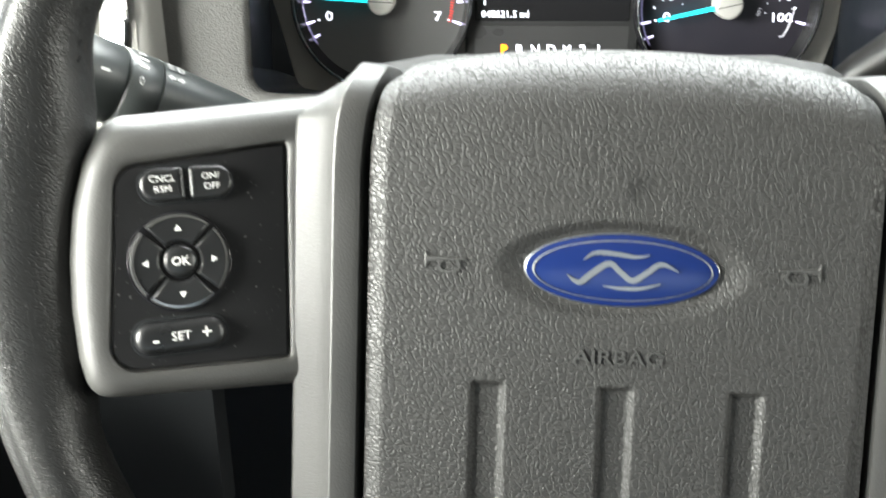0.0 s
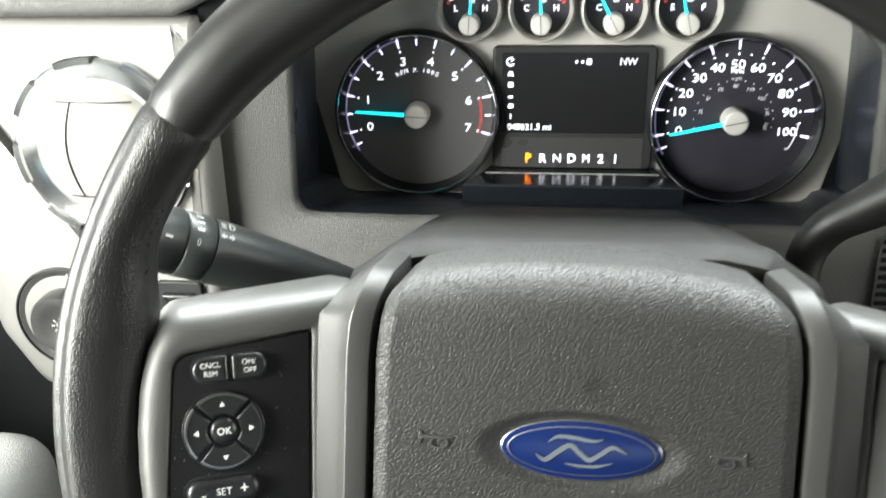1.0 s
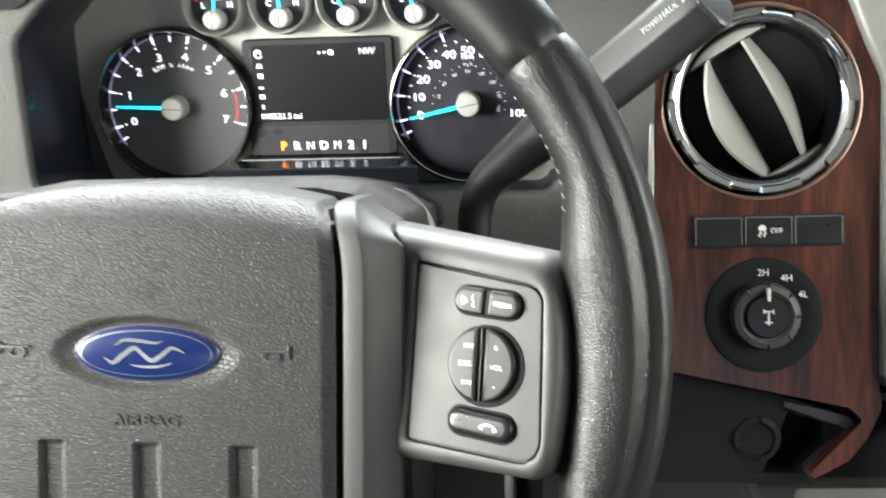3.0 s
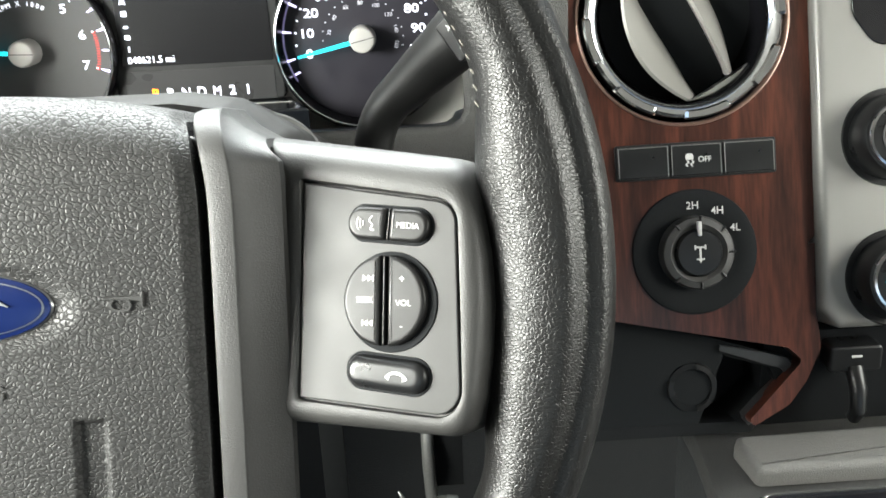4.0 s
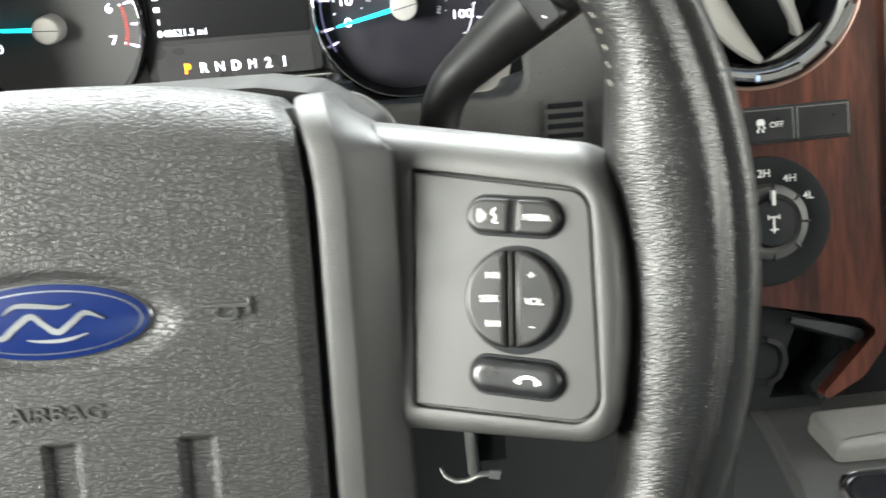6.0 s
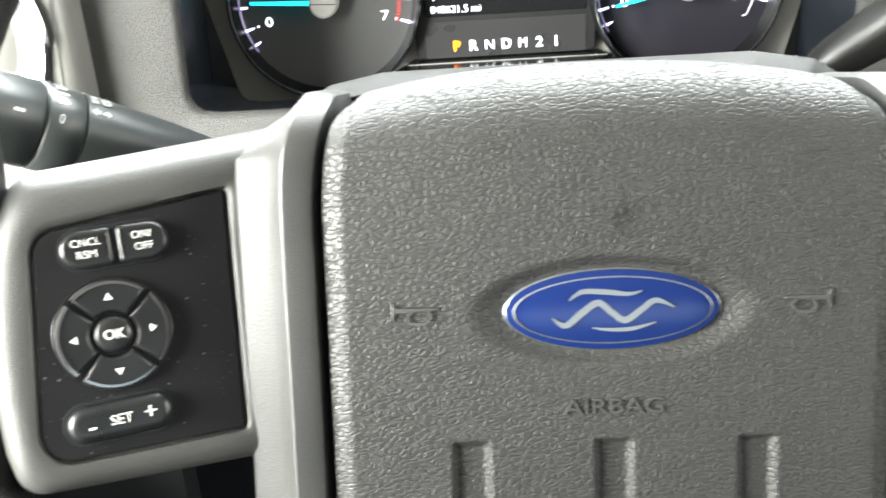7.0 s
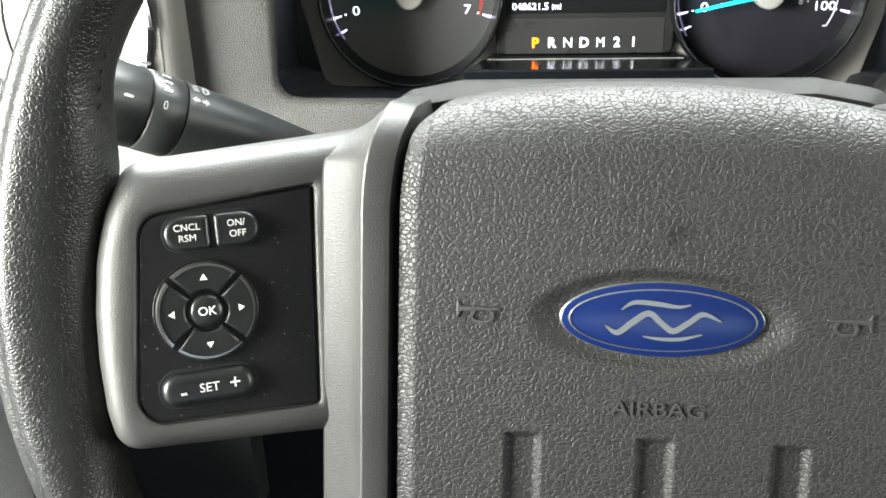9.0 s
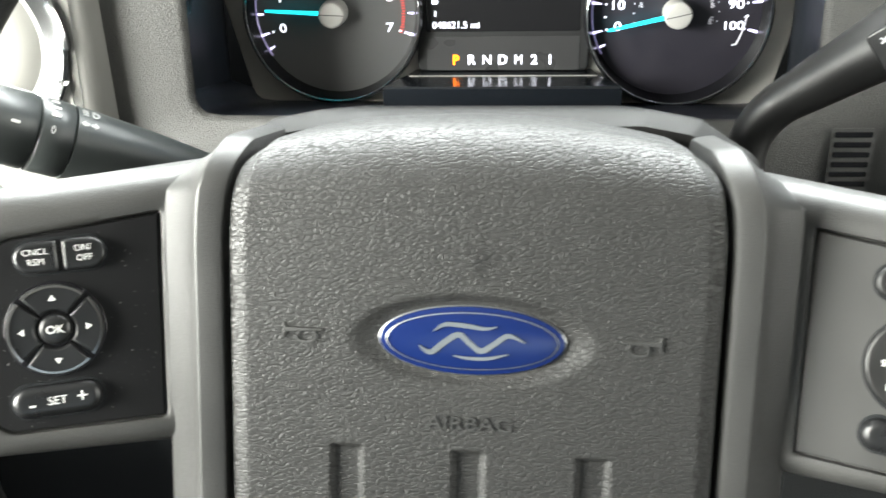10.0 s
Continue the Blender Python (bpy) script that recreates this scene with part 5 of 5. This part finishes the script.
def four_wheel_knob():
    kb = thing("drive_mode_knob", "round black four wheel drive knob on wood", "knob", STACK @ pose(-0.0012, -0.0510, 0.0) @ Matrix.Diagonal((1.06, 1.06, 1.0, 1.0)))
    part("knob_dish", lathe([(0.0338, -0.001), (0.0330, 0.0014), (0.0300, 0.0022), (0.0230, 0.0010), (0.0215, 0.0006), (0.0, 0.0006)], 72), VOID, kb, "black dished plate", angle=40)
    part("knob_ring", lathe([(0.0196, -0.002), (0.0194, 0.006), (0.0184, 0.0084), (0.0150, 0.0092), (0.0126, 0.0078)], 56), TRIM, kb, "grey knurled ring", angle=40)
    grip = None
    for k in range(7):
        a = -130 + k * 43
        m = Matrix.Rotation(radians(a), 4, 'Z')
        if grip is None:
            grip = part("ring_rib", slab(rrect(0.0176, 0, 0.0036, 0.0012, 0.0004, 2), 0.006, 0.0095, 0.0004), BUTTON, kb, "", m)
        else:
            again(grip, m)
    part("knob_cap", lathe([(0.0124, 0.0), (0.0122, 0.0098), (0.0114, 0.0108), (0.0, 0.0112)], 48), BUTTON, kb, "black knob face", angle=40)
    part("pointer", slab(rrect(0, 0.0128, 0.0020, 0.0075, 0.0005, 2), 0.009, 0.0122, 0.0004), WHITE, kb, "white pointer")
    bm = bmesh.new()
    for y, w in ((0.0040, 0.0072), (-0.0040, 0.0054)):
        slab(rrect(0, y, w, 0.0011, 0.0003, 2), 0.0111, 0.0114, bm=bm)
    slab(rrect(0, 0, 0.0014, 0.0080, 0.0003, 2), 0.0111, 0.0114, bm=bm)
    for s in (-1, 1):
        slab(rrect(s * 0.0034, 0.0040, 0.0011, 0.0032, 0.0003, 2), 0.0111, 0.0114, bm=bm)
    slab([(-0.0016, -0.0036), (0, -0.0066), (0.0016, -0.0036)], 0.0111, 0.0114, bm=bm)
    part("axle_mark", bm, WHITE, kb, "white axle mark", Matrix.Diagonal((0.78, 0.78, 1, 1)))
    for s, a in (("2H", 92), ("4H", 60), ("4L", 29)):
        lettering(s, 0.0056, WHITE, kb, pose(0.0246 * math.cos(radians(a)), 0.0246 * math.sin(radians(a)), 0.0022), bold=0.01)


four_wheel_knob()

# silver radio surround with rotary knobs
radio = thing("control_panel", "pale silver control panel with black rotary knobs", "control panel", STACK, kind="structure")
sil = round_poly([(0.0380, 0.165), (0.0576, 0.114), (0.0676, 0.090), (0.0676, -0.0880), (0.0760, -0.0985), (0.230, -0.0985), (0.230, 0.165)], [0.003, 0.02, 0.02, 0.006, 0.006, 0.006, 0.003])
part("panel_plate", slab(sil, -0.03, 0.0075, 0.004, steps=4), SILVER, radio, "pale silver painted plate", angle=50)
part("panel_recess", slab(round_poly([(0.090, 0.165), (0.088, 0.075), (0.100, 0.058), (0.230, 0.050), (0.230, 0.165)], 0.012), 0.006, 0.0085, 0.0008), GLOSS, radio, "gloss black inset screen")
for y in (0.007, -0.0710):
    kn = thing("rotary_knob", "black rotary knob with chrome arcs", "knob", STACK @ pose(0.1075, y, 0.0075), "control panel knobs")
    part("knob_well", lathe([(0.0275, -0.001), (0.0268, 0.0012), (0.0245, 0.0004), (0.0, 0.0003)], 56), BLACK, kn, "black surround", angle=40)
    part("knob_body", lathe([(0.0235, 0.0), (0.0228, 0.012), (0.0205, 0.0155), (0.0160, 0.0160), (0.0, 0.0162)], 56), BUTTON, kn, "black knob", angle=40)
    part("chrome_arc", lathe([(0.0190, 0.0156), (0.0185, 0.0166), (0.0172, 0.0168), (0.0168, 0.0160)], 30, start=110, end=250), CHROME, kn, "chrome arc", angle=40)
    part("lit_arc", lathe([(0.0120, 0.0162), (0.0118, 0.0168), (0.0108, 0.0168), (0.0106, 0.0162)], 24, start=110, end=250), CYAN if y < 0 else DIAL, kn)

# ---- lower stack: open bin with power socket ----
PLATE = plastic("blue_black_plastic", (0.0055, 0.0068, 0.0078), 0.65, 1200, 0.0001, var=0.15, spec=0.2)
PLATERIM = plastic("grey_rim_plastic", (0.022, 0.024, 0.0255), 0.5, 1200, 0.0001, var=0.1)
bin_m = DASH @ pose(0.300, -0.140, -0.190, 78, 0, 0)
bin_ = thing("storage_bin", "open black storage bin with slanted rim", "storage bin", bin_m, kind="structure")
rim_out = [(-0.085, 0.054), (0.050, 0.0085), (0.055, -0.003), (0.026, -0.034), (-0.085, -0.034)]
rim_in = [(-0.078, 0.043), (0.038, 0.0040), (0.042, -0.005), (0.018, -0.027), (-0.078, -0.027)]
bm = bmesh.new()
bridge(bm, [[(x, y, -0.02) for x, y in rim_out], [(x, y, 0.002) for x, y in rim_out], [(x, y, 0.002) for x, y in rim_in], [(x * 0.96, y, -0.035) for x, y in rim_in]], True, (False, True))
part("bin_body", bm, VOID, bin_, "black plastic bin", angle=30)
part("bin_plate", slab(round_poly([(-0.079, 0.046), (0.012, 0.0150), (-0.004, -0.028), (-0.079, -0.028)], 0.002, 3), -0.012, 0.0015, 0.0010), PLATE, bin_, "blue-black plate")
part("bin_rim", ribbon([(0.008, 0.0180), (0.034, 0.0105), (0.0455, 0.0068), (0.0490, 0.0018), (0.0467, -0.0045), (0.0345, -0.0160), (0.0225, -0.0270)], [0.003, 0.0065, 0.007, 0.0065, 0.008, 0.008, 0.006], -0.004, 0.0040), PLATERIM, bin_, "grey rim edge")
sock = thing("power_socket", "black round power socket cover in the bin", "socket", DASH @ pose(0.2925, -0.1405, -0.1950, 78, 0, 0) @ Matrix.Diagonal((0.95, 0.95, 1.0, 1.0)))
part("socket_ring", lathe([(0.0160, -0.012), (0.0160, 0.0), (0.0150, 0.003), (0.0118, 0.0035), (0.0108, 0.001), (0.0, 0.001)], 40), VOID, sock, "black ring", angle=40)
for k in range(3):
    part("socket_lug", lathe([(0.0158, 0.0015), (0.0150, 0.0042), (0.0120, 0.0046), (0.0115, 0.003)], 8, start=40 + 120 * k, end=80 + 120 * k), GREYBUTTON, sock)
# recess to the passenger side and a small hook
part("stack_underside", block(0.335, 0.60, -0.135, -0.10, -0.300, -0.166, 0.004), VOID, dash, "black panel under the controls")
hk = thing("bag_hook", "small black hook with white mark under the controls", "hook", DASH @ pose(0.383, -0.148, -0.190, 90, 0, 0))
part("hook_plate", slab(rrect(0, 0.012, 0.030, 0.016, 0.003), -0.01, 0.004, 0.0015), BUTTON, hk, "black plate")
part("hook_arm", sweep([(0, 0.006, 0.002), (0, -0.004, 0.010), (0, -0.016, 0.012), (0.001, -0.024, 0.006)], [0.005, 0.0048, 0.0045, 0.004], 14), BUTTON, hk, "black curved arm")
part("plate_mark", slab(rrect(0, 0.014, 0.006, 0.0014, 0.0003, 2), 0.004, 0.0043), WHITE, hk, "white bar")

# ---- floor console ----
def console():
    c = thing("floor_console", "grey moulded floor console with chrome-edged tray", "console", DASH)
    sides = []
    edge_x = 0.2950
    pts = [(-0.10, -0.229), (-0.150, -0.227), (-0.205, -0.2285), (-0.30, -0.246), (-0.42, -0.270)]
    loops = []
    for y, z in pts:
        x0 = edge_x + 0.085 * min(0.0, y + 0.13)
        loops.append([(x0, y, z - 0.012), (x0 + 0.0006, y, z - 0.006), (x0 + 0.002, y, z - 0.0018), (x0 + 0.005, y, z), (0.60, y, z + 0.004), (0.60, y, -0.60)])
        sides.append([(x0 + 0.003, y, z - 0.011), (x0 + 0.004, y, -0.60)])
    # the upright side is a separate sheet, darker than the moulding
    part("console_side", bridge(bmesh.new(), sides, False, (False, False)), CARPET, c, "dark sheet on the console side")
    part("console_body", bridge(bmesh.new(), loops, False, (False, False)), CONSOLEDARK, c, "grey grained moulding", angle=40)
    lid = round_poly([(0.0, 0.0), (0.26, 0.006), (0.26, -0.030), (0.005, -0.032)], [0.004, 0.004, 0.004, 0.006])
    part("console_step", slab(lid, -0.004, 0.0075, 0.004), CONSOLE, c, "raised grey pad", pose(0.308, -0.166, -0.2205, 4, 0, 0))
    part("tray_lid", slab(rrect(0.12, 0, 0.24, 0.085, 0.012), -0.004, 0.006, 0.003), GLOSS, c, "gloss black tray lid", pose(0.306, -0.253, -0.2355, 10, 0, 0))
    ring = rrect(0.12, 0, 0.246, 0.091, 0.014)
    part("tray_edge", bridge(bmesh.new(), [[(x, y, -0.006) for x, y in ring], [(x, y, 0.005) for x, y in ring], [(x, y, 0.006) for x, y in inset(ring, 0.002)], [(x, y, 0.002) for x, y in inset(ring, 0.004)]], True, (False, False)), CHROME, c, "chrome edge", pose(0.306, -0.253, -0.2355, 10, 0, 0))


CONSOLEDARK = leather("dark_console_grain", (0.045, 0.045, 0.0435), 0.6, 700, 0.0002, warp=0.8, crease=0.3)
CONSOLE = leather("console_grain", (0.13, 0.128, 0.12), 0.55, 700, 0.0002, warp=0.8, crease=0.3)
console()

# ---- door and footwell ----
door = thing("door_armrest", "light grey vinyl door armrest", "armrest", DASH)
part("armrest_pad", block(-0.62, -0.309, -0.80, -0.172, -0.42, -0.152, 0.036, 6), DOORGREY, door, "light grey vinyl pad", angle=60)
part("switch_plate", slab(rrect(0, 0, 0.06, 0.16, 0.006), -0.002, 0.002, 0.001), GREYBUTTON, door, "dark switch plate", pose(-0.420, -0.280, -0.152))
part("door_skin", block(-0.60, -0.50, -0.95, 0.0, -0.62, -0.05, 0.02, 3), CABTRIM, door, "dark grey door skin")

pedal = thing("brake_pedal", "metal brake pedal with ribbed black pad", "pedal", DASH @ pose(0.136, 0.05, -0.405))
part("pedal_arm", sweep([(-0.001, 0.11, 0.33), (-0.001, 0.05, 0.20), (-0.001, 0.004, 0.085), (-0.001, -0.006, 0.05), (0.0, 0.0, 0.014)], [0.0052] * 5, 16), STEEL, pedal, "steel rod")
part("hook_bracket", sweep([(-0.028, 0.004, 0.018), (-0.024, 0.0, 0.012), (-0.016, -0.003, 0.0085), (-0.006, -0.004, 0.009), (0.002, -0.004, 0.013), (0.009, -0.004, 0.014), (0.018, -0.003, 0.0115)], [0.0012, 0.0020, 0.0025, 0.0027, 0.0030, 0.0030, 0.0028], 12, flat=0.7), STEEL, pedal, "hooked steel bracket")
part("bracket_tab", slab(round_poly([(0.011, -0.0035), (0.020, -0.0055), (0.0225, 0.0015), (0.013, 0.0030)], 0.0008, 3), -0.0015, 0.0015, 0.0004), STEEL, pedal, "bent steel tab", pose(0, -0.004, 0.0135, 75, 0, 0))
part("pedal_pad", slab(rrect(-0.010, -0.042, 0.105, 0.050, 0.006), -0.008, 0.0, 0.003), VOID, pedal, "black rubber pad", pose(0, 0, -0.006, 60, 0, 0))
rib = None
for k in range(9):
    m = pose(-0.055 + 0.0112 * k, 0, 0, 0, 0, 0)
    base = pose(0, 0, -0.006, 60, 0, 0)
    if rib is None:
        rib = part("pad_rib", slab(rrect(0, -0.042, 0.004, 0.044, 0.001, 2), -0.001, 0.0025, 0.0008), VOID, pedal, "", m @ base)
    else:
        again(rib, m @ base)
